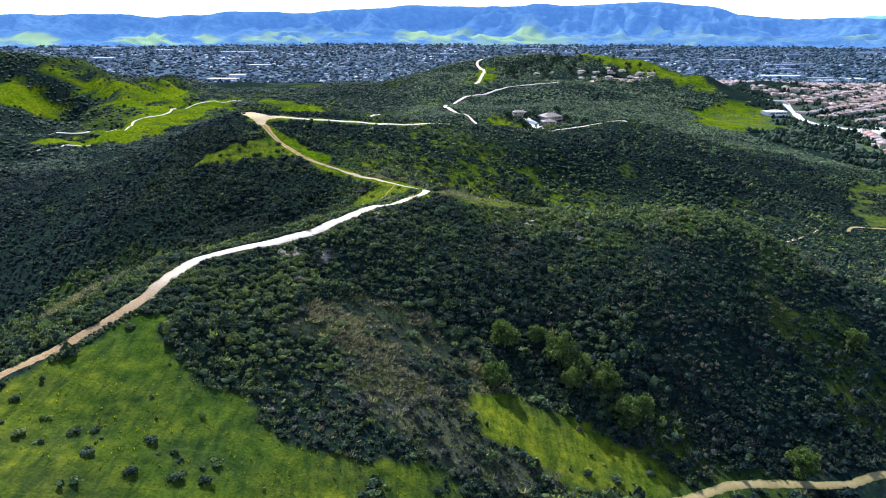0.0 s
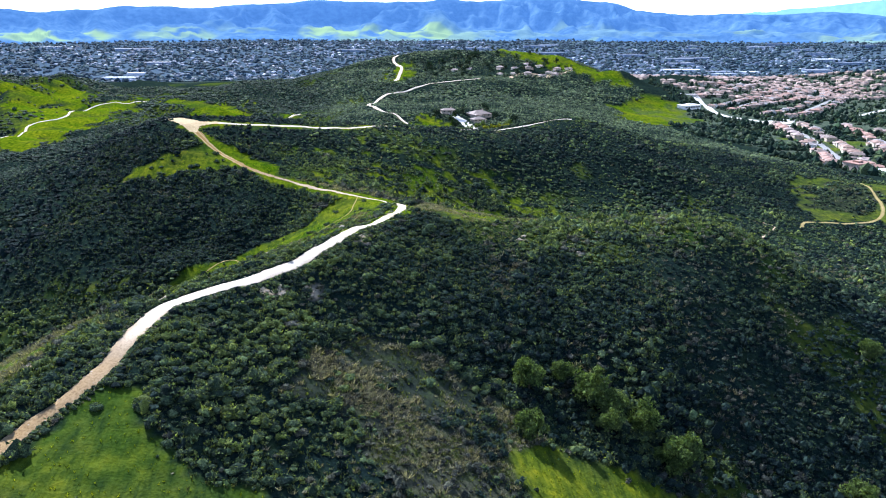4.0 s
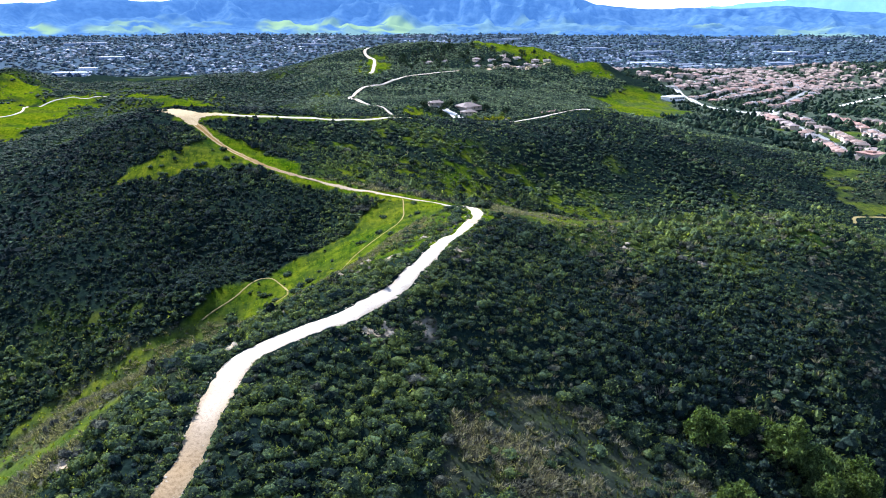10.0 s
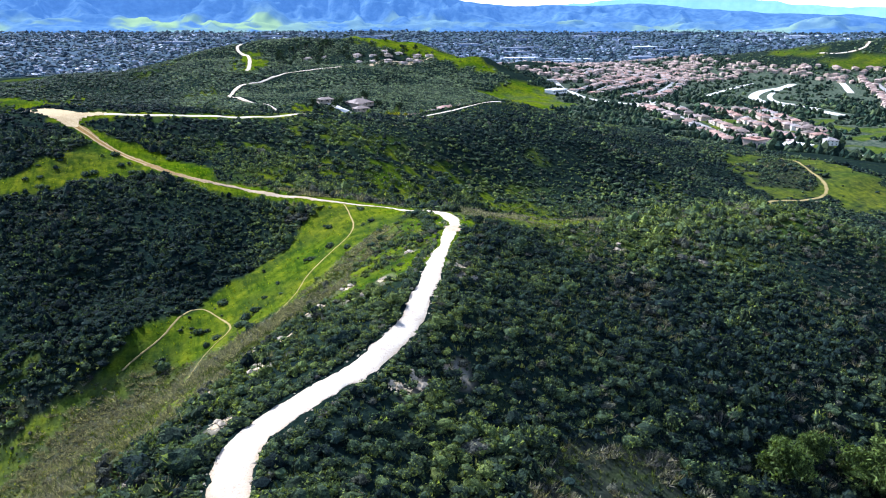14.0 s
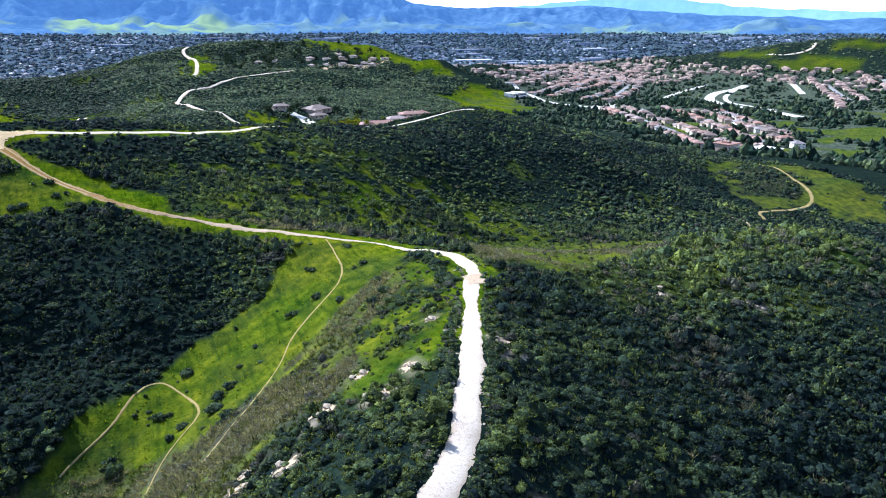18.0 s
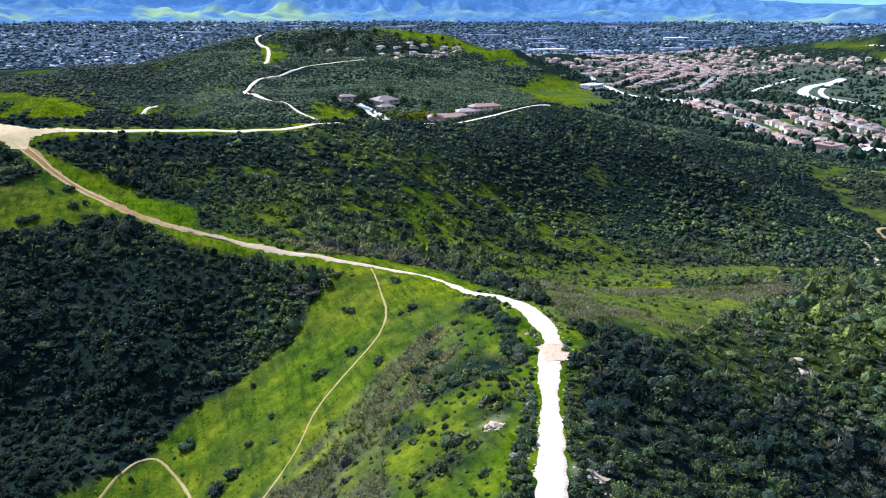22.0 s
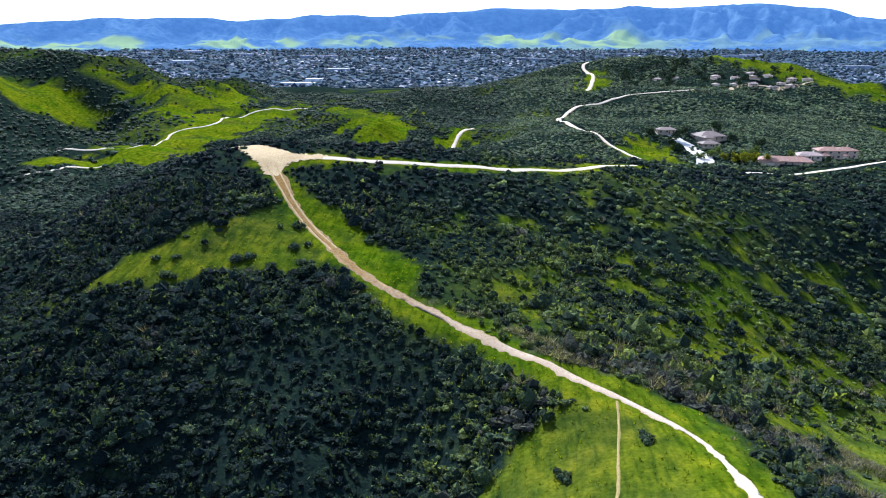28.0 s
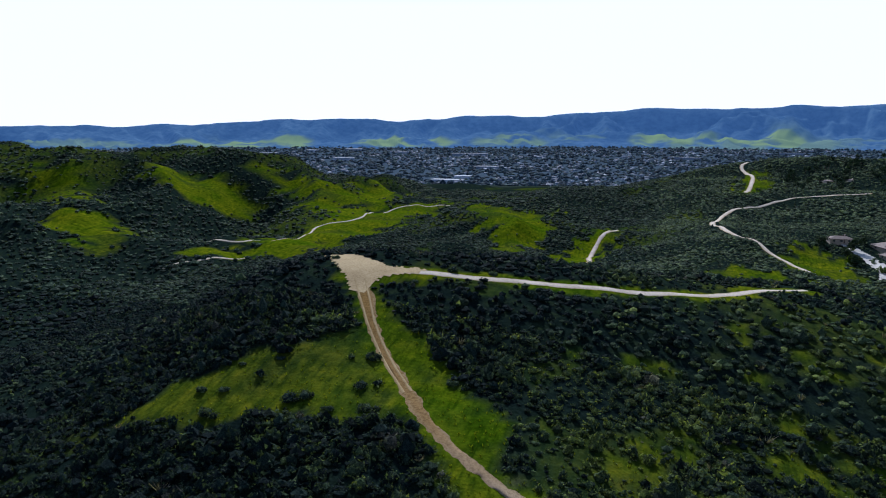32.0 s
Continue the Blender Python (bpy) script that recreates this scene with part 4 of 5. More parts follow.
def sow(name, forms, x, y, size, tone, material, label, category, sink=0.12, tall=0.95):
    """Many plants in one mesh, each a form turned and scaled on the ground at x, y."""
    z = ground_at(x, y)
    vs, fs, ts, start = [], [], [], 0
    pick = rng.integers(0, len(forms), len(x))
    for k, (v, f, *lift) in enumerate(forms):
        m = pick == k
        n = m.sum()
        if not n:
            continue
        a = rng.uniform(0, 2 * np.pi, n)
        s = size[m]
        wide = s * rng.uniform(0.75, 1.35, n)
        h = s * tall * rng.uniform(0.6, 1.3, n)
        ca, sa = np.cos(a)[:, None], np.sin(a)[:, None]
        px = (v[:, 0] * ca - v[:, 1] * sa) * wide[:, None] + x[m][:, None]
        py = (v[:, 0] * sa + v[:, 1] * ca) * s[:, None] + y[m][:, None]
        pz = (v[:, 2] + 0.3 - sink) * h[:, None] + z[m][:, None]
        vs.append(np.stack([px, py, pz], -1).reshape(-1, 3))
        fs.append((f[None] + (np.arange(n) * len(v))[:, None, None] + start).reshape(-1, 3))
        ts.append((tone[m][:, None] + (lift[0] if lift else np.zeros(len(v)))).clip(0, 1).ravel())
        start += n * len(v)
    me = mesh_of(name, np.concatenate(vs), np.concatenate(fs), material, False, np.concatenate(ts))
    return tagged(new(name, me), label, category, kind="stuff")


def jittered(x0, x1, y0, y1, step):
    x, y = np.meshgrid(np.arange(x0, x1, step), np.arange(y0, y1, step))
    x, y = x.ravel(), y.ravel()
    return x + rng.uniform(-0.48, 0.48, len(x)) * step, y + rng.uniform(-0.48, 0.48, len(y)) * step


TRACKS = ((MAIN, 1.6), (CREST, 1.8), (SPUR, 5.0), (HAIRPIN, 5.0), (HILLTOP, 6.0), (HOLLOW, 4.0), (VALE_LONG, 3.0), (GRASSWAY, 0.9), (GRASSLOOP, 0.9), (EAST, 1.7), (FOOT, 1.8))


# house plots and drives on the hill beyond, kept clear of scrub
PLOTS = [(117, 783, 16), (112, 760, 11), (84, 786, 10), (150, 705, 20), (98, 712, 11), (102, 735, 9), (93, 765, 11), (172, 722, 11), (190, 735, 11), (206, 748, 11), (300, 1232, 34), (255, 1255, 24), (335, 1230, 20)]


def clear_of_tracks(x, y, size):
    ok = ~inside(x, y, YARD)
    for px, py, pr in PLOTS:
        ok &= np.hypot(x - px, y - py) > pr
    for line, w in TRACKS:
        w = 0.5 * np.interp(y, *zip(*MAIN_WIDTH)) + 0.1 if line is MAIN else w
        ok &= line_distance(x, y, line) > w + 0.3 * size
    return ok


def plant(name, forms, region, step, low, high, label, dry_label=None, hole=None, tall=0.95):
    x, y = jittered(*region, step)
    if hole:
        out_of_hole = ~((x > hole[0]) & (x < hole[1]) & (y > hole[2]) & (y < hole[3]))
        x, y = x[out_of_hole], y[out_of_hole]
    # growth is set out on the slopes along the flight, not on those turned away from it
    seen = (y > 520) | ((x > -95 - 0.7 * (y - 85)) & (x < 25 + 1.35 * (y - 85)) & ~inside(x, y, [(-215, 420), (-130, 415), (-40, 470), (40, 512), (150, 535), (-215, 535)]))
    x, y = x[seen], y[seen]
    g, d, b, s = cover_at(x, y)
    thick = scrub_share(x, y, g, d, b, s)
    thick *= smooth(-1.5, -0.9, fbm(x / 14, y / 14, 90, 3))
    size = (low + (high - low) * rng.beta(1.2, 2.2, len(x))) * (1 + 0.4 * fbm(x / 22, y / 22, 91, 3))
    size *= np.where(g > 0.5, 0.6, 1)
    keep = (rng.uniform(size=len(x)) < thick) & clear_of_tracks(x, y, size)
    x, y, size, d, g = x[keep], y[keep], size[keep], d[keep], g[keep]
    tone = np.clip(0.33 + 0.22 * fbm(x / 40, y / 40, 93, 3) + 0.22 * fbm(x / 9, y / 9, 96, 3) + rng.normal(0, 0.18, len(x)), 0, 0.95)
    # shade on the western and lower eastern slopes is put into the plants' tone
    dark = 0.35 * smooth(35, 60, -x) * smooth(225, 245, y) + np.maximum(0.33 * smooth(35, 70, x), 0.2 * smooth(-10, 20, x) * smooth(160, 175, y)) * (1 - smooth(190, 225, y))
    # the hills beyond get a paler tone as well, part of the painted haze
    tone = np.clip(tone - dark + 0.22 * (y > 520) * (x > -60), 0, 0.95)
    slope = inside(x, y, OLIVE) | inside(x, y, BUSHY) | inside(x, y, OPEN_EAST)
    # shrubs along the eastern crest are toned lighter, as if sunlit
    crest = smooth(0, 20, x) * (1 - smooth(85, 110, x)) * smooth(204, 214, y) * (1 - smooth(240, 250, y))
    tone = np.clip(tone + np.where(slope | (g > 0.5), 0.28, 0.0) + 0.1 * crest, 0, 0.95)
    tone = np.where(y > 520, np.minimum(tone, 0.7), tone)
    # sunlight on the bowl is put into the tone too
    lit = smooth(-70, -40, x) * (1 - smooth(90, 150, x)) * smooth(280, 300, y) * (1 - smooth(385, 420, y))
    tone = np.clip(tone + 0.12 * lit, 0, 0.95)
    size = np.where(slope, 0.72 * size, size)
    drier = smooth(0.1, 0.55, fbm((x - 0.5 * y) / 13, (y + 0.5 * x) / 26, 94, 3)) * (x > -35) * (y < 330)
    is_dry = rng.uniform(size=len(x)) < np.where((x < -35) & (y > 225), 0.02, 0.06) + 0.9 * d + 0.5 * drier + 0.2 * slope
    sow(name, forms, x[~is_dry], y[~is_dry], size[~is_dry], tone[~is_dry], HAZED_SCRUB if region[2] >= 520 else SCRUB, label, "scrub", tall=tall)
    if dry_label:
        bare = rng.uniform(size=len(x)) < 0.45
        k = is_dry & bare
        sow("dry_scrub", TWIG_FORMS, x[k], y[k], size[k] * 0.8, tone[k], DRY_TWIGS, dry_label, "scrub", 0.3, tall)
        k = is_dry & ~bare
        sow("grey_scrub", forms, x[k], y[k], size[k] * 0.85, tone[k], GREY_SCRUB, dry_label.replace("brown dry", "leaved"), "scrub", tall=tall)


def twigs(gen, n=26):
    """A leafless bush: many thin stems that fan out from its foot."""
    a, lean = gen.uniform(0, 6.28, n), gen.uniform(0.1, 1.0, n)
    foot = np.stack([np.cos(a), np.sin(a), a * 0], -1) * gen.uniform(0, 0.45, (n, 1))
    tip = foot + np.stack([np.cos(a) * lean, np.sin(a) * lean, gen.uniform(0.5, 1.15, n)], -1)
    side = gen.normal(size=(n, 3)) * 0.05
    return np.stack([foot - side, foot + side, tip], 1).reshape(-1, 3), np.arange(3 * n).reshape(-1, 3)


gen = np.random.default_rng(3)
TWIG_FORMS = [twigs(gen) for _ in range(6)]
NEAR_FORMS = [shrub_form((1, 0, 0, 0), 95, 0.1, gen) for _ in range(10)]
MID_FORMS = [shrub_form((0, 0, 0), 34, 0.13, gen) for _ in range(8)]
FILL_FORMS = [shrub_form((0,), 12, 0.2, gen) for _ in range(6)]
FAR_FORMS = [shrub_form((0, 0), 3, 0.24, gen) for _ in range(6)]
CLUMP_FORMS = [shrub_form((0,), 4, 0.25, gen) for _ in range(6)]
# the stretch right beside the trail, the slopes about it, then the hills beyond
TRAILSIDE = (-78, 12, 128, 252)
plant("scrub", NEAR_FORMS, TRAILSIDE, 1.85, 0.7, 2.1, "dense green scrub beside the trail", "grey-brown dry brush beside the trail")
plant("scrub", MID_FORMS, (-125, 120, 95, 345), 2.0, 0.8, 2.2, "dense dark-green scrub over the ridge slopes", "grey-brown dry brush among the scrub", hole=TRAILSIDE, tall=1.05)
plant("low_scrub", FILL_FORMS, (-125, 120, 95, 345), 1.7, 0.4, 1.1, "low shrubs filling the gaps in the scrub", "low dry shrubs between the green ones", tall=0.8)
plant("scrub", FAR_FORMS, (-290, 330, 85, 520), 2.3, 0.8, 2.0, "dark-green scrub covering the farther slopes", "dry brush on the farther slopes", hole=(-125, 120, 95, 345))
plant("scrub", CLUMP_FORMS, (-330, 330, 520, 1000), 3.3, 1.2, 2.2, "scrub in dark clumps over the hills beyond", tall=0.75)
plant("scrub", CLUMP_FORMS, (-330, 420, 1000, 1560), 5.0, 1.8, 3.2, "dark scrub and oaks on the distant hills", tall=0.75)
plant("scrub", CLUMP_FORMS, (-520, -290, 200, 520), 4.4, 1.6, 2.9, "dark scrub on the low western slopes", tall=0.75)
plant("scrub", CLUMP_FORMS, (-950, -330, 520, 1500), 6.5, 1.8, 3.6, "dark scrub on the western hills", tall=0.75)
plant("scrub", CLUMP_FORMS, (1080, 1720, 650, 1700), 13.0, 2.0, 4.2, "scrub dotted over the eastern hills", tall=0.75)


def tufts(gen, n=7):
    """A tuft of grass: a few upright blades."""
    a = gen.uniform(0, 6.28, n)
    c = np.stack([np.cos(a), np.sin(a), a * 0], -1) * gen.uniform(0.1, 0.6, (n, 1))
    side = np.stack([-np.sin(a), np.cos(a), a * 0], -1) * 0.16
    tip = c * 1.9 + (0, 0, 1) * gen.uniform(0.7, 1.2, (n, 1))
    return np.stack([c - side, c + side, tip], 1).reshape(-1, 3), np.arange(3 * n).reshape(-1, 3)


TUFT = leaf_material("grass_blades", (0.05, 0.082, 0.003), (0.092, 0.125, 0.004), (0.15, 0.165, 0.01), 0.6)
x, y = jittered(-110, 80, 88, 345, 1.25)
g, d, b, s = cover_at(x, y)
keep = (rng.uniform(size=len(x)) < 0.85 * g + 0.5 * d) & clear_of_tracks(x, y, np.zeros(len(x)))
x, y, d = x[keep], y[keep], d[keep]
sow("grass", [tufts(gen) for _ in range(4)], x, y, rng.uniform(0.18, 0.4, len(x)), np.clip(0.5 + 0.3 * fbm(x / 12, y / 12, 95, 3) + 0.3 * d + rng.normal(0, 0.12, len(x)), 0, 0.8), TUFT,
     "tufts of fresh green spring grass", "grass", 0.3, 0.9)
# low growth that fills the ground between the shrubs beside the trail
x, y = jittered(-110, 60, 100, 310, 1.1)
g, d, b, s = cover_at(x, y)
keep = (rng.uniform(size=len(x)) < np.where((g > 0.45) | ((x < -35) & (y > 235)), 0.0, 0.8 - 0.7 * g - 0.5 * b)) & clear_of_tracks(x, y, np.zeros(len(x)) + 0.2)
x, y = x[keep], y[keep]
LOW = leaf_material("low_growth", (0.03, 0.042, 0.022), (0.062, 0.082, 0.034), (0.1, 0.11, 0.055), 0.3)
sow("low_growth", [tufts(gen, 7) for _ in range(5)], x, y, rng.uniform(0.35, 0.75, len(x)), np.clip(0.5 + 0.4 * fbm(x / 18, y / 18, 97, 3) + rng.normal(0, 0.25, len(x)), 0, 0.85), LOW,
    "low grey-green growth between the shrubs", "undergrowth", 0.3, 0.8)

# feathery grey and green growth on the western slope and the open ground
x, y = jittered(-112, 80, 125, 310, 0.75)
g, d, b, s = cover_at(x, y)
keep = (rng.uniform(size=len(x)) < smooth(0.25, 0.7, d)) & (inside(x, y, OLIVE) | inside(x, y, OPEN_EAST) | inside(x, y, DRY[1]) | (d > 0.45)) & clear_of_tracks(x, y, np.zeros(len(x)) + 0.2)
x, y = x[keep], y[keep]
grey = fbm((x + 0.8 * y) / 14, (y - 0.8 * x) / 5, 98, 3) + rng.normal(0, 0.25, len(x)) < 0.2
sow("dry_growth", TWIG_FORMS, x[grey], y[grey], rng.uniform(0.45, 1.0, grey.sum()) * np.where(inside(x[grey], y[grey], DRY[1]), 1.3, 1.0), rng.uniform(0.1, 0.8, grey.sum()), DRY_TWIGS, "feathery grey-brown dry growth on the slope", "undergrowth", 0.3, 0.75)
sow("green_growth", TWIG_FORMS, x[~grey], y[~grey], rng.uniform(0.35, 0.8, (~grey).sum()), rng.uniform(0.2, 0.8, (~grey).sum()), LOW, "feathery green growth on the slope", "undergrowth", 0.3, 0.75)

MEADOW_BUSHES = [(-76, 326), (-83, 311), (-94, 310), (-93, 304.5), (-86, 305), (-81, 312), (-74, 317), (-70, 320.7), (-70.6, 312), (-95, 316.6), (-76, 310), (-65, 316.6),
                 (-61, 323), (-17, 266), (-15.6, 238.7), (-20, 238), (-24, 229.4), (-21, 231.7), (-26.5, 261), (-27, 239), (-29, 247), (-3.3, 224.6), (-3.5, 221), (-3, 227.5), (-10.3, 244), (-9.8, 242), (-10.6, 240.5), (-9.7, 238.6), (-11, 237.4), (-10, 235.6), (-11.4, 234), (-10.6, 232.2), (-12, 230.8), (-11.4, 229), (-12.6, 227.6), (-12.2, 225.6), (-13.6, 224.2), (-13.2, 222.2), (-14.6, 220.6),
                 (56, 313), (65, 310), (52, 317), (-60, 125.6), (-57, 96.5), (-40, 91), (-36, 92), (-46, 90), (-53, 92), (-54.5, 98), (-46, 97.7), (-68.7, 102)]
BUSH_SPOTS = [(-20, 107.5), (1.6, 110), (6.3, 124), (35, 124), (43.5, 128.6), (29, 123), (-53.6, 243.6), (-58.6, 232), (-45.4, 237.5), (-48, 232), (-50, 230), (-51, 226),
              (-34, 245.4), (-42, 241.3), (-100, 361.5), (-73.8, 364.8), (-66, 368.5), (-57, 372.2), (-48, 376), (-42, 379.6), (-35, 383.6), (-79, 355), (-70, 358.5)]


def bush_form(gen):
    v, f, lift = shrub_form((1, 1, 0, 0), 190, 0.09, gen)
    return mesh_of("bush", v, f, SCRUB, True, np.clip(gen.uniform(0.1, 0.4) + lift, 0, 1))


bush_meshes = [bush_form(gen) for _ in range(5)]
for k, (bx, by) in enumerate(MEADOW_BUSHES + BUSH_SPOTS):
    if not clear_of_tracks(np.array([bx]), np.array([by]), np.array([0.8]))[0] and by < 350:
        continue
    b = new("bush", bush_meshes[k % 5])
    s = rng.uniform(0.75, 1.5)
    b.matrix_basis = pose(bx, by, float(ground_at(bx, by)) + 0.1 * s, 0, 0, rng.uniform(0, 360)) @ Matrix.Diagonal((s, s * rng.uniform(0.85, 1.15), s * 0.85, 1))
    tagged(b, "round dark-green bush standing alone in the grass", "bush", "bushes in the meadows")


def crown_mesh(name, lumps, leaves, size, material, tone, gen, lift, radius, squash):
    """A crown of many leaf clumps about several boughs, with gaps between them."""
    vs, ts = [], []
    for _ in range(lumps):
        d = gen.normal(size=3)
        d /= np.linalg.norm(d)
        c = d * gen.uniform(0.3, 0.95) * (1, 1, squash)
        c[2] = c[2] if c[2] > -0.45 else -0.45
        r = gen.uniform(0.2, 0.44)
        q = gen.normal(size=(leaves, 3))
        q /= np.linalg.norm(q, axis=1)[:, None]
        p = c + q * r * gen.uniform(0.65, 1.1, (leaves, 1))
        a, b = gen.normal(size=(leaves, 3)) * size, gen.normal(size=(leaves, 3)) * size
        vs.append(np.stack([p + a, p + b, p - a * 0.7 + q * size * 0.6], 1).reshape(-1, 3))
        ts.append(np.full(3 * leaves, np.clip(tone + gen.normal(0, 0.1), 0, 1)))
    v = np.concatenate(vs) * radius + (0, 0, lift)
    return mesh_of(name, v, np.arange(len(v)).reshape(-1, 3), material, False, np.concatenate(ts))


def limb(points, radii, sides=7):
    vs, fs = [], []
    for k, ((x, y, z), r) in enumerate(zip(points, radii)):
        for j in range(sides):
            a = 2 * math.pi * j / sides
            vs.append((x + r * math.cos(a), y + r * math.sin(a), z))
            if k:
                j2 = (j + 1) % sides
                fs.append(((k - 1) * sides + j, (k - 1) * sides + j2, k * sides + j2, k * sides + j))
    return vs, fs


def trunk_mesh(height, radius, gen, boughs=4):
    vs, fs = limb([(0, 0, -0.6), (0.05, 0, 0.3 * height), (0.15, 0.1, 0.62 * height), (0.2, 0.15, height)], [radius, radius * 0.8, radius * 0.6, radius * 0.25])
    for k in range(boughs):
        a = 2 * math.pi * k / boughs + gen.uniform(-0.4, 0.4)
        z0 = height * gen.uniform(0.35, 0.6)
        r = height * gen.uniform(0.28, 0.42)
        v, f = limb([(0.05, 0.03, z0), (0.5 * r * math.cos(a), 0.5 * r * math.sin(a), z0 + 0.2 * height), (r * math.cos(a), r * math.sin(a), z0 + 0.36 * height)],
                    [radius * 0.5, radius * 0.35, radius * 0.12], 5)
        fs += [tuple(i + len(vs) for i in q) for q in f]
        vs += v
    return mesh_of("trunk", vs, fs, BARK, True)


def tree(x, y, height, radius, label, kind_material, tone, group, lumps=16, leaves=34, size=0.1, squash=0.9, seed=0):
    gen = np.random.default_rng(seed)
    ob = new("tree")
    ob.matrix_basis = pose(x, y, float(ground_at(x, y)), 0, 0, gen.uniform(0, 360))
    part("trunk", trunk_mesh(height * 0.8, height * 0.035, gen), ob)
    part("crown", crown_mesh("crown", lumps, leaves, size, kind_material, tone, gen, height - radius * squash * 0.95, radius, squash), ob)
    return tagged(ob, label, "tree", group)


GULLY_TREES = [(15, 157, 7.5, 3.6), (12, 143, 5.5, 2.8), (28, 155, 8, 3.8), (31, 151, 7, 3.2), (29.4, 147.4, 6, 2.7), (38, 149, 7, 3.4), (41.6, 142, 6.5, 3.6), (45, 143.5, 6, 3.0),
               (80, 136.5, 6.5, 3.3), (116, 183, 6.5, 3.0), (23, 160, 5, 2.4)]
for k, (x, y, h, r) in enumerate(GULLY_TREES):
    tree(x, y, h, r, "bright-green oak rising out of dark scrub", TREE_LEAVES, 0.25 + 0.06 * (k % 5), "trees in the gully", 30, 130, 0.07, 0.95, seed=k)


def stone_form(gen):
    v, f = ball(1)
    v = v * gen.uniform(0.65, 1.15, (len(v), 1)) * (1, 0.8, 0.6)
    return v, f


STONE = plain("sandstone", (0.3, 0.25, 0.18), 0.95, 2.0, 0.25, relief_height=0.03)
c = rounded(MAIN, 1.0)
c = c[(c[:, 1] > 120) & (c[:, 1] < 250)]
n = 420
k = rng.integers(0, len(c), n)
off = rng.normal(0, 1, (n, 2))
off *= (rng.uniform(1.6, 3.0, n) / np.linalg.norm(off, axis=1))[:, None]
sow("stones", [stone_form(gen) for _ in range(4)], c[k, 0] + off[:, 0], c[k, 1] + off[:, 1], rng.uniform(0.08, 0.26, n), np.zeros(n), STONE, "pale stones strewn along the edges of the trail", "stones", 0.35, 0.8)
bx, by, br = (np.repeat([q[k] for q in BARE], 40) for k in range(3))
a, q = rng.uniform(0, 6.28, len(bx)), br * np.sqrt(rng.uniform(0, 1, len(bx))) * 0.8
sow("stones", [stone_form(gen) for _ in range(4)], bx + q * np.cos(a), by + q * np.sin(a), rng.uniform(0.06, 0.3, len(bx)) ** 1.2, np.zeros(len(bx)), STONE, "broken sandstone strewn over bare patches", "stones", 0.35, 0.8)
# low growth that leans in over the edges of the pale trail
n = 3600
k = rng.integers(0, len(c), n)
d = np.gradient(c, axis=0)[k]
d /= np.linalg.norm(d, axis=1)[:, None]
edge = 0.5 * np.interp(c[k, 1], *zip(*MAIN_WIDTH))
off = (edge - 0.1 + np.abs(rng.normal(0, 0.55, n)) + 0.5 * np.abs(fbm(k / 6.0, k * 0.0, 44, 2))) * rng.choice((-1, 1), n)
x, y = c[k, 0] + d[:, 1] * off, c[k, 1] - d[:, 0] * off
few = rng.uniform(size=n) < 1 - 0.9 * smooth(205, 218, y)
x, y, n = x[few], y[few], few.sum()
green = rng.uniform(size=n) < 0.75
sow("verge_growth", FILL_FORMS, x[green], y[green], rng.uniform(0.2, 0.6, green.sum()), rng.uniform(0.2, 0.75, green.sum()), SCRUB, "low green growth along the edges of the trail", "undergrowth", tall=0.8)
sow("verge_growth", FILL_FORMS, x[~green], y[~green], rng.uniform(0.15, 0.45, (~green).sum()), rng.uniform(0.2, 0.8, (~green).sum()), DRY_TWIGS, "dry twigs along the edges of the trail", "undergrowth", tall=0.8)
rock_meshes = [mesh_of("rock", *stone_form(gen), STONE, False) for _ in range(5)]
for k, (bx, by, br) in enumerate(BARE):
    for j in range(2):
        s = rng.uniform(0.3, 0.75)
        px, py = bx + rng.uniform(-0.5, 0.5) * br, by + rng.uniform(-0.5, 0.5) * br
        if not clear_of_tracks(np.array([px]), np.array([py]), np.array([0.5]))[0]:
            continue
        o = new("rock", rock_meshes[(k + j) % 5])
        o.matrix_basis = pose(px, py, float(ground_at(px, py)) + 0.12 * s, 0, 0, rng.uniform(0, 360)) @ Matrix.Diagonal((s, s, s, 1))
        tagged(o, "pale sandstone rock lying on bare sandy soil", "rock", "rocks on the bare patches")


# ---------------------------------------------------------------- houses and streets
PLASTER = [plain("plaster_" + n, c, 0.85, 0.4, 0.12, relief_height=0.01) for n, c in
           (("cream", (0.5, 0.44, 0.36)), ("sand", (0.36, 0.29, 0.22)), ("white", (0.64, 0.62, 0.58)), ("rose", (0.37, 0.29, 0.23)))]
TILES = [plain("roof_" + n, c, 0.8, 0.8, 0.3, relief_height=0.04) for n, c in
         (("clay", (0.22, 0.14, 0.108)), ("brown", (0.14, 0.105, 0.09)), ("rust", (0.25, 0.14, 0.105)), ("grey", (0.2, 0.18, 0.175)), ("tan", (0.26, 0.2, 0.18)))]
ASPHALT = plain("asphalt", (0.2, 0.195, 0.19), 0.85, 0.3, 0.25)
CONCRETE = plain("concrete", (0.46, 0.44, 0.4), 0.85, 0.3, 0.15)
WOODWORK = plain("garage_paint", (0.5, 0.45, 0.38), 0.6, 1.0, 0.1)
FLAT_ROOF = plain("flat_roof", (0.75, 0.73, 0.7), 0.8, 0.2, 0.1)


def glass_material():
    m, t, b = node_material("window_glass")
    n = noise_node(t, 0.7)
    c = ramp(t, n.outputs[0], [(0.3, (0.02, 0.03, 0.035)), (0.7, (0.05, 0.06, 0.065))])
    t.links.new(c.outputs[0], b.inputs["Base Color"])
    b.inputs["Roughness"].default_value = 0.08
    b.inputs["Specular IOR Level"].default_value = 0.8
    return m


GLASS = glass_material()


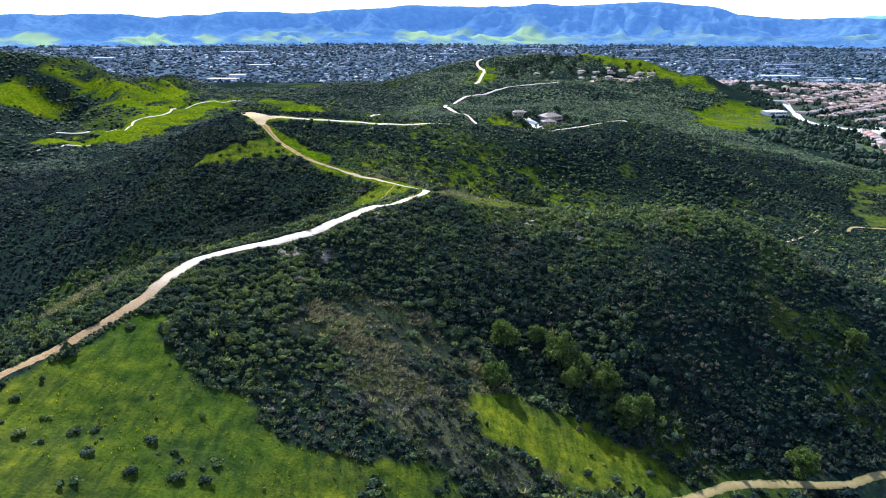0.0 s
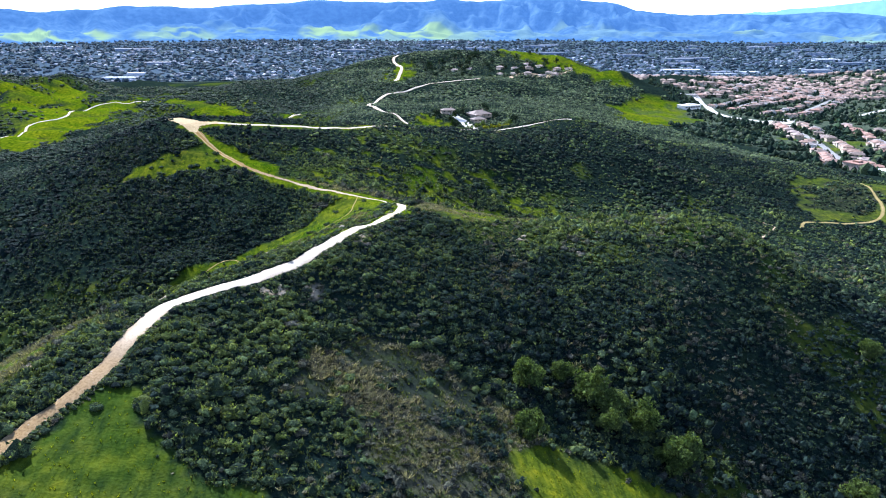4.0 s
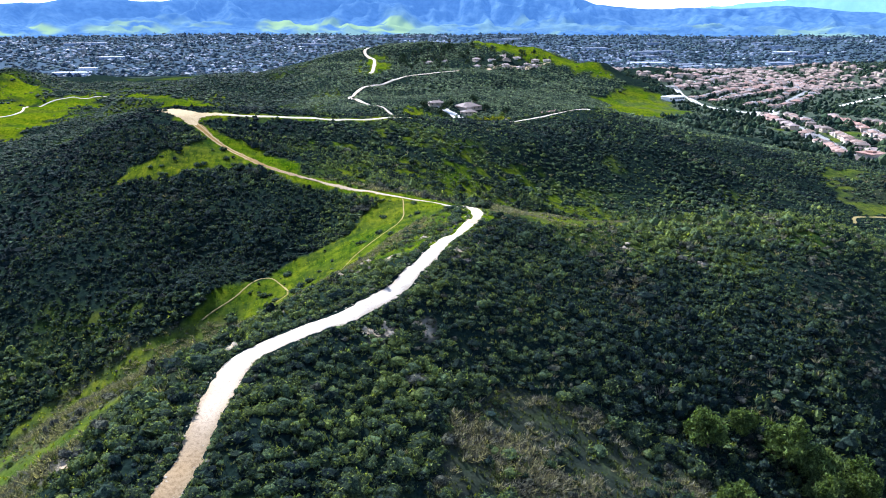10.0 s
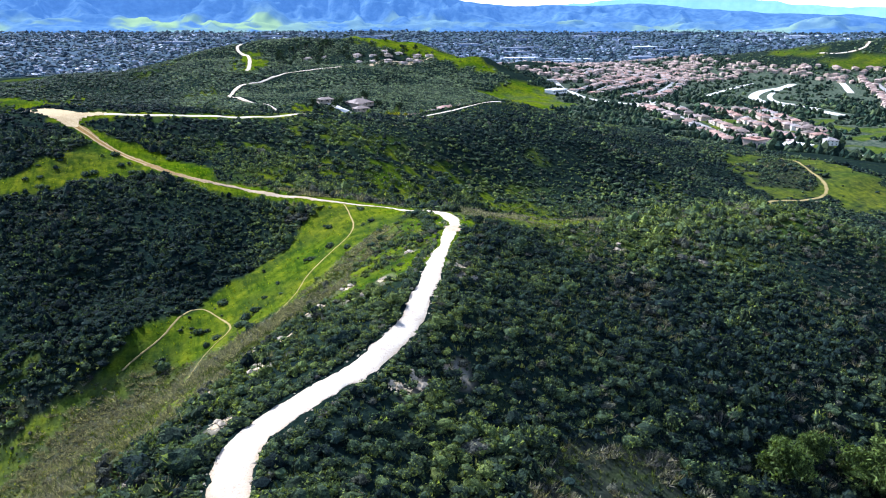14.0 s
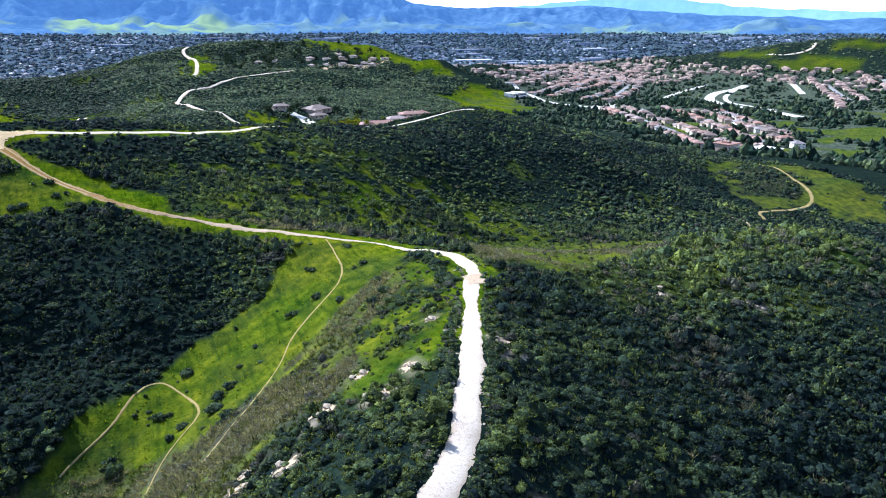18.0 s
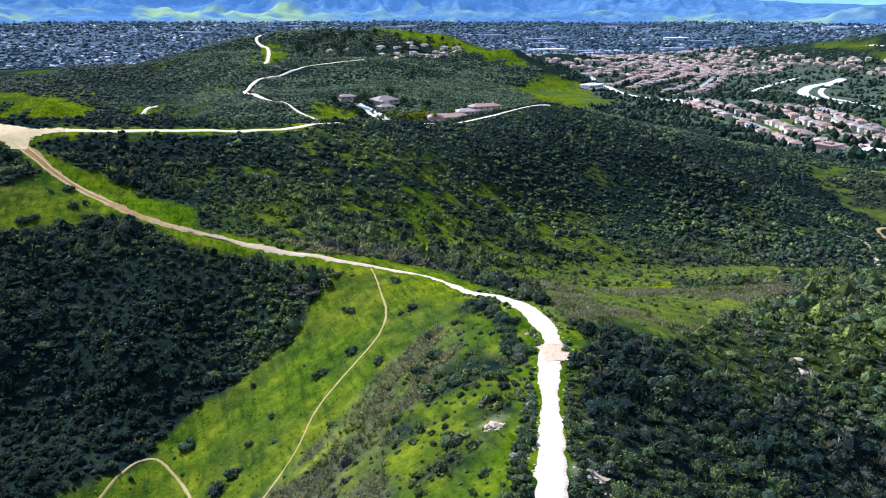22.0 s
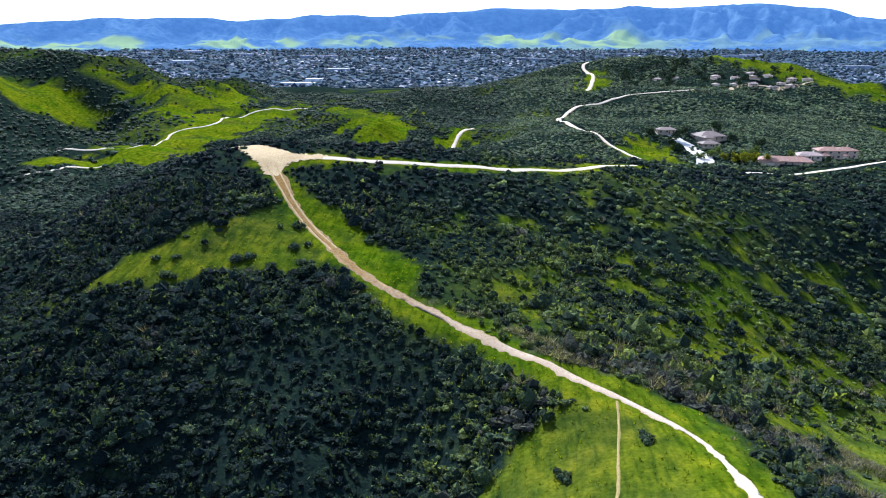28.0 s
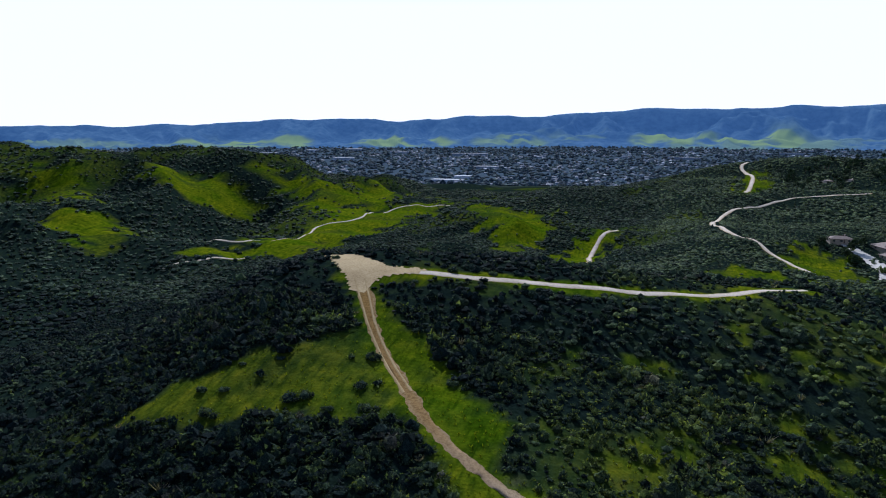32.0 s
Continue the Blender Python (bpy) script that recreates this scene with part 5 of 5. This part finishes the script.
def block(x0, x1, y0, y1, z0, z1):
    v = [(x, y, z) for z in (z0, z1) for y in (y0, y1) for x in (x0, x1)]
    return v, [(0, 1, 5, 4), (1, 3, 7, 5), (3, 2, 6, 7), (2, 0, 4, 6), (4, 5, 7, 6), (2, 3, 1, 0)]


def joined(*pieces):
    vs, fs = [], []
    for v, f in pieces:
        fs += [tuple(i + len(vs) for i in q) for q in f]
        vs += v
    return vs, fs


def hip(x0, x1, y0, y1, z, rise, eave=0.7):
    """A hipped roof with eaves and a fascia board's thickness."""
    x0, x1, y0, y1 = x0 - eave, x1 + eave, y0 - eave, y1 + eave
    w, d = x1 - x0, y1 - y0
    cut = min(w, d) / 2 * 0.98
    if w >= d:
        a, b = (x0 + cut, (y0 + y1) / 2, z + rise), (x1 - cut, (y0 + y1) / 2, z + rise)
    else:
        a, b = ((x0 + x1) / 2, y0 + cut, z + rise), ((x0 + x1) / 2, y1 - cut, z + rise)
    v = [(x0, y0, z - 0.25), (x1, y0, z - 0.25), (x1, y1, z - 0.25), (x0, y1, z - 0.25), (x0, y0, z), (x1, y0, z), (x1, y1, z), (x0, y1, z), a, b]
    f = [(0, 1, 5, 4), (1, 2, 6, 5), (2, 3, 7, 6), (3, 0, 4, 7), (3, 2, 1, 0)]
    if w >= d:
        f += [(4, 5, 9, 8), (5, 6, 9, 9), (6, 7, 8, 9), (7, 4, 8, 8)]
    else:
        f += [(4, 5, 8, 8), (5, 6, 9, 8), (6, 7, 9, 9), (7, 4, 8, 9)]
    return v, f


def solid(name, piece, material):
    me = bpy.data.meshes.new(name)
    v, f = piece
    me.from_pydata([tuple(p) for p in v], [], [tuple(dict.fromkeys(q)) for q in f])
    me.update()
    me.materials.append(material)
    return me


def house_model(w, d, floors, wall, tile, wing, label, seed, name="house"):
    """A stucco house with a wing: walls, hipped tile roofs, windows with sills, a door, a garage door and a chimney."""
    g = random.Random(seed)
    h = 2.9 * floors
    ob = new(name)
    wd, ww = d * 0.42, w * wing
    body = [block(-w / 2, w / 2, -d / 2, d / 2, -3, h)]
    roofs = [hip(-w / 2, w / 2, -d / 2, d / 2, h, min(w, d) * 0.2)]
    if wing:
        body.append(block(-w / 2, -w / 2 + ww, -d / 2 - wd, -d / 2, -3, 3.0))
        roofs.append(hip(-w / 2, -w / 2 + ww, -d / 2 - wd, -d / 2 - 0.72, 3.0, ww * 0.2))
    part("wall", solid("wall", joined(*body), wall), ob)
    for r in roofs:
        part("roof", solid("roof", r, tile), ob)
    pane = solid("window", joined(block(-0.75, 0.75, -0.06, 0.02, 0, 1.3)), GLASS)
    sill = solid("window_sill", block(-0.9, 0.9, -0.16, 0.02, -0.12, 0), PLASTER[2])
    for level in range(floors):
        for side in (-1, 1):
            for k in range(3):
                x = (-0.33 + 0.33 * k) * w
                if side < 0 and level == 0 and wing and x < -w / 2 + ww:
                    continue
                q = part("window", pane, ob)
                q.matrix_basis = pose(x, side * d / 2, 0.95 + 2.9 * level, 0, 0, 0 if side < 0 else 180)
                if side < 0 and level:
                    part("sill", sill, q)
    for side in (-1, 1):
        q = part("window", pane, ob)
        q.matrix_basis = pose(side * w / 2, 0.1 * d, 0.95 + 2.9 * (floors - 1), 0, 0, 90 * side)
    if wing:
        q = part("garage_door", solid("garage_door", block(-2.4, 2.4, -0.08, 0.02, 0, 2.2), WOODWORK), ob)
        q.matrix_basis = pose(-w / 2 + ww / 2, -d / 2 - wd, 0.05)
    q = part("door", solid("door", block(-0.5, 0.5, -0.07, 0.02, 0, 2.1), BARK), ob)
    q.matrix_basis = pose(w * 0.12, -d / 2, 0.05)
    top = h + min(w, d) * 0.2
    part("chimney", solid("chimney", joined(block(w * 0.2, w * 0.2 + 0.9, d * 0.12, d * 0.12 + 0.8, h, top + 0.7), block(w * 0.2 - 0.1, w * 0.2 + 1.0, d * 0.12 - 0.1, d * 0.12 + 0.9, top + 0.7, top + 0.85)), wall), ob)
    return tagged(ob, label, "house")


MODELS = [
    house_model(15, 11, 2, PLASTER[0], TILES[0], 0.42, "two-storey cream stucco house with a clay tile roof", 1),
    house_model(14, 12, 2, PLASTER[1], TILES[1], 0.45, "two-storey tan stucco house with a brown tile roof", 2),
    house_model(17, 11, 2, PLASTER[3], TILES[2], 0.38, "rose stucco house with a rust-red tile roof", 3),
    house_model(16, 10, 1, PLASTER[0], TILES[4], 0.4, "single-storey cream house with a tan tile roof", 4),
    house_model(13, 12, 2, PLASTER[2], TILES[3], 0.45, "white stucco house with a grey tile roof", 5),
    house_model(15, 12, 2, PLASTER[1], TILES[4], 0.4, "tan stucco house with a pale tile roof", 6)]


def settle(model, x, y, turn, group="", scale=1.0):
    z = float(min(ground_at(x + dx, y + dy) for dx in (-6, 0, 6) for dy in (-6, 0, 6))) + 0.6
    ob = copy_thing(model, pose(x, y, z, 0, 0, turn) @ Matrix.Scale(scale, 4))
    return tagged(ob, group=group) if group else ob


# rows of houses along streets: first house (x, y), direction in degrees, number of houses, step, bend
ROWS = [(372, 560, 62, 18, 16.5, 0.3), (402, 548, 62, 18, 16.5, 0.3), (446, 560, 60, 17, 16.5, 0.2), (474, 548, 60, 15, 16.5, 0.2), (520, 600, 58, 12, 16.5, 0.2),
        (600, 985, 35, 20, 16.5, 0.6), (586, 1018, 35, 22, 16.5, 0.6), (560, 1065, 36, 22, 16.5, 0.6), (545, 1096, 36, 20, 16.5, 0.5), (530, 1150, 38, 20, 16.5, 0.4),
        (640, 1120, 30, 22, 16.5, 0.5), (660, 1180, 28, 22, 16.5, 0.5), (700, 1240, 26, 20, 16.5, 0.4), (900, 830, 44, 14, 17, 0.2), (930, 808, 44, 14, 17, 0.2),
        (990, 780, 46, 14, 17, 0.2), (1018, 756, 46, 13, 17, 0.2), (830, 770, 40, 8, 17, 0.0), (1080, 720, 50, 10, 17, 0.0)]
town_rng = random.Random(11)
streets, count, extra, yards, ROW_LINES = [], 0, [], [], []
for k, (x, y, heading, n, step, bend) in enumerate(ROWS):
    line, n = [], int(n * 1.3)
    for j in range(n):
        line.append((x, y))
        hx, hy = x + town_rng.uniform(-3, 3), y + town_rng.uniform(-3, 3)
        g = float(ground_at(x, y))
        if g < 44 and town_rng.random() > 0.09:
            for _ in range(4):
                a, q = town_rng.uniform(0, 6.3), town_rng.uniform(8, 12)
                yards.append((x + q * math.cos(a), y + q * math.sin(a)))
            turn = heading + (0 if k % 2 else 180) + town_rng.choice((0, 0, 0, 90, -90)) + town_rng.uniform(-14, 14)
            if count < 270:
                settle(MODELS[town_rng.choice((0, 0, 1, 2, 2, 3, 4, 5))], hx, hy, turn, "houses in the estate", town_rng.uniform(0.68, 0.82))
                count += 1
            else:
                extra.append((hx, hy, turn))
        heading += bend
        x, y = x + step * math.cos(radians(heading)), y + step * math.sin(radians(heading))
    ROW_LINES.append(line[::2])
    if k % 2 and k < 13 or k in (14, 16):
        off = radians(heading + 90)
        streets.append([(a + 17 * math.cos(off), b + 17 * math.sin(off)) for a, b in line[::3]])
for line in streets:
    if len(line) > 2:
        ribbon("street", line, 8, ASPHALT, "grey asphalt street between rows of houses", "street", 0.25, 0.1, 6)

ribbon("road", [(560, 1180), (545, 1136), (538, 1100), (512, 1040), (497, 995), (497, 960), (515, 935), (535, 895), (560, 860)], 13, CONCRETE, "wide pale road curving round a grassy hill", "road", 0.3, 0.1, 5)
ribbon("road", [(990, 1085), (940, 1058), (873, 1035), (800, 978), (757, 915), (742, 868), (724, 794), (690, 720)], 16, CONCRETE, "wide pale road curving through the estate", "road", 0.3, 0.1, 5)
ribbon("road", [(970, 1072), (900, 1030), (830, 975), (780, 915), (764, 868), (745, 800)], 8, CONCRETE, "second carriageway beside a planted strip", "road", 0.3, 0.1, 5)
ribbon("road", [(1114, 1104), (1053, 1033), (1000, 978), (967, 944)], 11, CONCRETE, "straight pale street climbing between houses", "road", 0.3, 0.1, 5)
ribbon("road", [(700, 985), (729, 1007), (830, 1074), (945, 1135)], 9, CONCRETE, "pale street at the edge of the estate", "road", 0.3, 0.1, 5)
ribbon("road", [(425, 520), (436, 489), (446, 465), (470, 430), (520, 390)], 9, CONCRETE, "pale road at the foot of the grassy spur", "road", 0.3, 0.1, 5)
ribbon("trail", [(1353, 1240), (1298, 1207), (1243, 1221), (1236, 1257)], 7, TRAIL, "pale track over the eastern hill", "trail", 0.4, 0.4, 5)
patch_of("parking_lot", [(505, 875), (552, 898), (610, 968), (585, 975), (545, 930), (510, 900)], CONCRETE, "empty pale parking lot", "parking lot", 0.35, 5)
patch_of("driveway", [(90, 700), (103, 702), (106, 730), (100, 760), (92, 780), (84, 782), (92, 755), (96, 728)], CONCRETE, "pale concrete drive beside a house", "driveway", 0.4, 1)


def hall(x, y, w, d, h, turn, wall, roof, label, category="building"):
    ob = new("building")
    ob.matrix_basis = pose(x, y, float(ground_at(x, y)), 0, 0, turn)
    part("wall", solid("wall", block(-w / 2, w / 2, -d / 2, d / 2, -4, h), wall), ob)
    part("roof", solid("roof", joined(block(-w / 2 - 0.6, w / 2 + 0.6, -d / 2 - 0.6, d / 2 + 0.6, h, h + 0.5), block(-w * 0.2, w * 0.1, -d * 0.2, d * 0.2, h + 0.5, h + 1.8)), roof), ob)
    strip = solid("window", block(-w * 0.06, w * 0.06, -0.08, 0.02, 0, h * 0.4), GLASS)
    for k in range(6):
        q = part("window", strip, ob)
        q.matrix_basis = pose((-0.4 + 0.16 * k) * w, -d / 2, h * 0.35)
    return tagged(ob, label, category)


hall(400, 522, 34, 18, 4.5, 12, PLASTER[1], FLAT_ROOF, "low building with a flat white roof by a grassy spur")
hall(378, 536, 16, 14, 7, 12, PLASTER[3], TILES[2], "small tan building with a red roof")
hall(462, 1004, 30, 16, 5, 20, PLASTER[2], FLAT_ROOF, "low pavilion with a pale roof on a grassy hill")
# the large houses on the hill beyond the crest
villa = house_model(22, 17, 1, PLASTER[1], TILES[1], 0.35, "large tan villa with a broad brown tile roof", 8)
villa.matrix_basis = pose(117, 783, float(ground_at(117, 783)) + 0.5, 0, 0, 15)
annex = house_model(14, 9, 1, PLASTER[1], TILES[1], 0, "low outbuilding with a brown tile roof", 9)
annex.matrix_basis = pose(112, 760, float(ground_at(112, 760)) + 0.4, 0, 0, 15)
lodge = house_model(15, 9, 1, PLASTER[1], TILES[1], 0, "small brown-roofed house beside the drive", 10)
lodge.matrix_basis = pose(84, 786, float(ground_at(84, 786)) + 0.4, 0, 0, 5)
ranch = house_model(34, 13, 1, PLASTER[3], TILES[2], 0.35, "long low house with a brown-red tile roof", 12)
ranch.matrix_basis = pose(150, 705, float(ground_at(150, 705)) - 0.9, 0, 0, -8)
for x, y, turn in ((172, 722, -10), (190, 735, 0), (206, 748, 10)):
    settle(MODELS[3 if x == 172 else 2], x, y, turn, "houses along the hill road")
HILLTOP_HOUSES = [(195, 1322, 10, 2), (168, 1330, 0, 3), (256, 1236, 24, 1), (274, 1219, -12, 5), (297, 1212, 8, 1), (312, 1230, 65, 3), (329, 1236, -28, 5), (346, 1228, -15, 1), (282, 1248, 80, 5), (305, 1262, 5, 3), (236, 1252, 35, 1),
                  (240, 1278, 10, 5), (262, 1262, -8, 1), (288, 1278, 12, 1), (318, 1205, 30, 5)]
for x, y, turn, k in HILLTOP_HOUSES:
    settle(MODELS[3 if k in (1, 2) else k], x, y - 14, turn, "hilltop houses", 0.78)
for k, m in enumerate(MODELS):
    m.matrix_basis = pose(640 + 19 * k, 1320, float(ground_at(640 + 19 * k, 1320)) + 0.5, 0, 0, 28)
    tagged(m, group="houses in the estate")


# ---------------------------------------------------------------- the wide town and its trees
def sprinkle(n, keep_if, seed, r0, r1, a0, a1):
    g = np.random.default_rng(seed)
    r, a = np.sqrt(g.uniform(r0 ** 2, r1 ** 2, n)), np.radians(g.uniform(a0, a1, n))
    x, y = r * np.sin(a), 150 + r * np.cos(a)
    m = keep_if(x, y)
    return x[m], y[m]


def far_town(name, x, y, w, d, h, turn, wall, roof, rise, label):
    """Many far houses as two meshes, of walls and of roofs."""
    z = ground_at(x, y)
    n = len(x)
    ca, sa = np.cos(turn), np.sin(turn)
    cx, cy = np.array([-1, 1, 1, -1]) / 2, np.array([-1, -1, 1, 1]) / 2

    def ring(f, zz):
        px, py = cx * (w * f)[:, None], cy * (d * f)[:, None]
        return np.stack([px * ca[:, None] - py * sa[:, None] + x[:, None], px * sa[:, None] + py * ca[:, None] + y[:, None], np.repeat(zz[:, None], 4, 1)], -1)

    one = np.ones(n)
    v = np.concatenate([ring(one, z - 3), ring(one, z + h)], 1).reshape(-1, 3)
    base = (np.arange(n) * 8)[:, None, None]
    f = np.array([[0, 1, 5, 4], [1, 2, 6, 5], [2, 3, 7, 6], [3, 0, 4, 7]])
    tagged(new(name, mesh_of(name, v, (f + base).reshape(-1, 4), wall)), label, "town", kind="stuff")
    v = np.concatenate([ring(one * 1.08, z + h), ring(0.25 * one, z + h + rise)], 1).reshape(-1, 3)
    f = np.array([[0, 1, 5, 4], [1, 2, 6, 5], [2, 3, 7, 6], [3, 0, 4, 7], [4, 5, 6, 7]])
    tagged(new("town_roofs", mesh_of("town_roofs", v, (f + base).reshape(-1, 4), roof)), "roofs of the " + label, "town", kind="stuff")


def island_material(name, stops, rough=0.8):
    m, t, b = node_material(name)
    geo = t.nodes.new("ShaderNodeNewGeometry")
    c = ramp(t, geo.outputs["Random Per Island"], stops)
    n = noise_node(t, 0.15)
    k = ramp(t, n.outputs[0], [(0.3, (0.8, 0.8, 0.8)), (0.7, (1, 1, 1))])
    t.links.new(mix(t, c.outputs[0], k.outputs[0], 1.0, "MULTIPLY"), b.inputs["Base Color"])
    b.inputs["Roughness"].default_value = rough
    return m


# far walls and roofs are tinted blue: haze put into their base colours
HAZED_WALL = island_material("hazed_town_walls", [(0, (0.13, 0.19, 0.29)), (0.7, (0.24, 0.31, 0.43)), (1, (0.6, 0.65, 0.75))])
HAZED_ROOF = island_material("hazed_town_roof_mix", [(0, (0.06, 0.085, 0.13)), (0.6, (0.12, 0.14, 0.19)), (0.9, (0.2, 0.23, 0.3)), (0.96, (0.5, 0.53, 0.6)), (1, (0.8, 0.83, 0.9))])
ESTATE_ROOF = island_material("estate_roof_mix", [(0, (0.13, 0.095, 0.08)), (0.5, (0.23, 0.145, 0.115)), (1, (0.32, 0.24, 0.2))])

g = np.random.default_rng(21)
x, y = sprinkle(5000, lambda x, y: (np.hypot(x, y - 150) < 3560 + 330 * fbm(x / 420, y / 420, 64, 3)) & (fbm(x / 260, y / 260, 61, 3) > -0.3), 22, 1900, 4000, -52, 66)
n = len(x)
far_town("town_houses", x, y, g.uniform(8, 14, n), g.uniform(7, 10, n), g.uniform(2.8, 4.8, n), g.uniform(0, 6.3, n), HAZED_WALL, HAZED_ROOF, 2.0, "far town houses, pale walls in a green valley")
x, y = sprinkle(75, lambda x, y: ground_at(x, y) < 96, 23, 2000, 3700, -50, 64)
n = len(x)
far_town("town_halls", x, y, g.uniform(45, 120, n), g.uniform(25, 45, n), g.uniform(7, 11, n), g.uniform(-0.3, 0.3, n), HAZED_WALL, HAZED_ROOF, 0.3, "large white flat-roofed buildings of the town")
x, y = sprinkle(3200, lambda x, y: (ground_at(x, y) < 44) & (x > 560) & (y > 300) & (fbm(x / 160, y / 160, 63, 2) > -0.25) & (line_distance(x, y, [(990, 1085), (873, 1035), (757, 915), (690, 720)]) > 45), 24, 700, 1950, 20, 75)
x, y = np.r_[x[(y > 1180) | (x > 1060)], [e[0] for e in extra]], np.r_[y[(y > 1180) | (x > 1060)], [e[1] for e in extra]]
n = len(x)
far_town("estate_houses", x, y, g.uniform(9, 13, n), g.uniform(8, 10, n), g.uniform(3.2, 4.8, n), np.r_[g.uniform(0, 6.3, n - len(extra)), [radians(e[2]) for e in extra]], PLASTER[1], ESTATE_ROOF, 1.9, "farther houses of the red-roofed estate")

# haze over the far town is put into these bluish leaf colours
HAZED_LEAVES = leaf_material("hazed_valley_trees", (0.034, 0.058, 0.088), (0.05, 0.078, 0.112), (0.062, 0.09, 0.105), 0.1)
CROWNS = [shrub_form((0, 0), 2, 0.22, gen) for _ in range(6)]
SPECKS = [lobe(0, gen) for _ in range(6)]
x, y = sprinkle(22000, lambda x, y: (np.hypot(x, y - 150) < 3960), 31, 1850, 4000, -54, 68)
sow("town_trees", SPECKS, x, y, g.uniform(4.5, 11, len(x)), g.uniform(0, 1, len(x)), HAZED_LEAVES, "dark garden trees all over the far town", "trees", 0.3, 1.0)
x, y = sprinkle(13000, lambda x, y: (ground_at(x, y) < 46) & (x > 335) & (fbm(x / 90, y / 90, 65, 3) > -0.45), 32, 480, 1900, 15, 78)
road_lines = ([(560, 1180), (538, 1100), (497, 995), (515, 935), (560, 860)], [(990, 1085), (873, 1035), (800, 978), (757, 915), (724, 794), (690, 720)], [(1114, 1104), (1053, 1033), (967, 944)], [(425, 520), (446, 465), (520, 390)])
ok = np.ones(len(x), bool)
for line in road_lines:
    ok &= line_distance(x, y, line) > 14
for row in streets:
    ok &= line_distance(x, y, row) > 7
x, y = x[ok], y[ok]
lots = np.array(yards)
bx, by = sprinkle(5200, lambda x, y: (ground_at(x, y) < 46) & (x > 335) & (fbm(x / 60, y / 60, 66, 3) > -0.3), 33, 480, 1150, 22, 76)
ok = np.ones(len(bx), bool)
for line in road_lines:
    ok &= line_distance(bx, by, line) > 13
for row in ROW_LINES:
    ok &= line_distance(bx, by, row) > 12
x, y = np.r_[x, lots[:, 0], bx[ok]], np.r_[y, lots[:, 1], by[ok]]
open_ground = cover_at(x, y)[0] < 0.3
for line in road_lines:
    open_ground &= line_distance(x, y, line) > 17
x, y = x[open_ground], y[open_ground]
sow("estate_trees", CROWNS, x, y, 2.2 + 4.2 * g.beta(1.2, 2.4, len(x)) * np.where(line_distance(x, y, [(450, 480), (620, 640), (700, 860)]) < 130, 1.5, 1.0), g.uniform(0, 1, len(x)), TOWN_LEAVES, "dark-green trees and hedges between the houses", "trees", 0.3, 1.45)

# pale yards and a drive between the hilltop houses
ribbon("driveway", [(177, 1122), (200, 1160), (232, 1196), (262, 1212), (292, 1206), (322, 1196), (350, 1204)], 4, SCARP, "pale drive winding between the hilltop houses", "driveway", 0.4, 0.6, 4)
for k, (x, y, r) in enumerate([(250, 1206, 11), (276, 1198, 9), (302, 1192, 12), (328, 1196, 10)]):
    ring = [(x + r * (1 + 0.3 * math.sin(2.3 * j + k)) * math.cos(j * 0.6283), y + 0.6 * r * (1 + 0.3 * math.cos(1.7 * j)) * math.sin(j * 0.6283)) for j in range(10)]
    patch_of("yard", ring, SCARP, "pale bare yard before a hilltop house", "yard", 0.35, 2)
SPRING = leaf_material("spring_leaves", (0.12, 0.14, 0.015), (0.19, 0.2, 0.02), (0.24, 0.23, 0.03), 0.35)
for k, (x, y, h, r) in enumerate([(116, 704, 7, 3.6), (122, 700, 8.5, 4), (129, 703, 8, 4), (136, 698, 7, 3.5), (110, 708, 6, 3)]):
    tree(x, y, h, r, "yellow-green tree coming into leaf beside a drive", SPRING, 0.4, "trees about the hill houses", 16, 50, 0.11, 0.95, seed=400 + k)
# trees about the hill houses
for k, (x, y, h, r) in enumerate([(90, 770, 9, 4.5), (100, 790, 8, 4), (132, 770, 8, 4), (128, 800, 9, 4.5), (96, 715, 6, 3.5), (86, 740, 9, 5), (82, 752, 8, 4.5), (112, 735, 6, 3.2), (118, 712, 7, 4), (126, 716, 6, 3.5),
                                  (134, 722, 6, 3.5), (140, 735, 7, 3.5), (160, 722, 6, 3), (180, 708, 5, 2.8), (104, 720, 6, 3.2), (70, 775, 8, 4.5), (150, 760, 8, 4)]):
    tree(x, y, h, r, "garden tree beside the hill houses", TREE_LEAVES if 9 <= k <= 12 or k in (4, 7, 14) else TOWN_LEAVES, 0.5, "trees about the hill houses", 14, 26, 0.14, 0.95, seed=50 + k)
for k in range(64):
    a, b = (town_rng.uniform(110, 350), town_rng.uniform(1195, 1345)) if k % 2 else (town_rng.uniform(100, 260), town_rng.uniform(1290, 1400))
    if min(math.hypot(a - hx, b - hy) for hx, hy, *_ in HILLTOP_HOUSES) < 11:
        continue
    tree(a, b, town_rng.uniform(7, 12), town_rng.uniform(3, 5), "dark tree among the hilltop houses", TOWN_LEAVES, 0.4, "trees about the hilltop houses", 10, 14, 0.2, 1.1, seed=90 + k)
for k, (a, b, *_) in enumerate(HILLTOP_HOUSES * 2):
    a, b = a + town_rng.uniform(-9, 9), b - town_rng.uniform(11, 17)
    tree(a, b, town_rng.uniform(4.5, 8), town_rng.uniform(2.2, 3.6), "dark garden tree before a hilltop house", TOWN_LEAVES, 0.5, "trees about the hilltop houses", 8, 12, 0.22, 1.1, seed=200 + k)
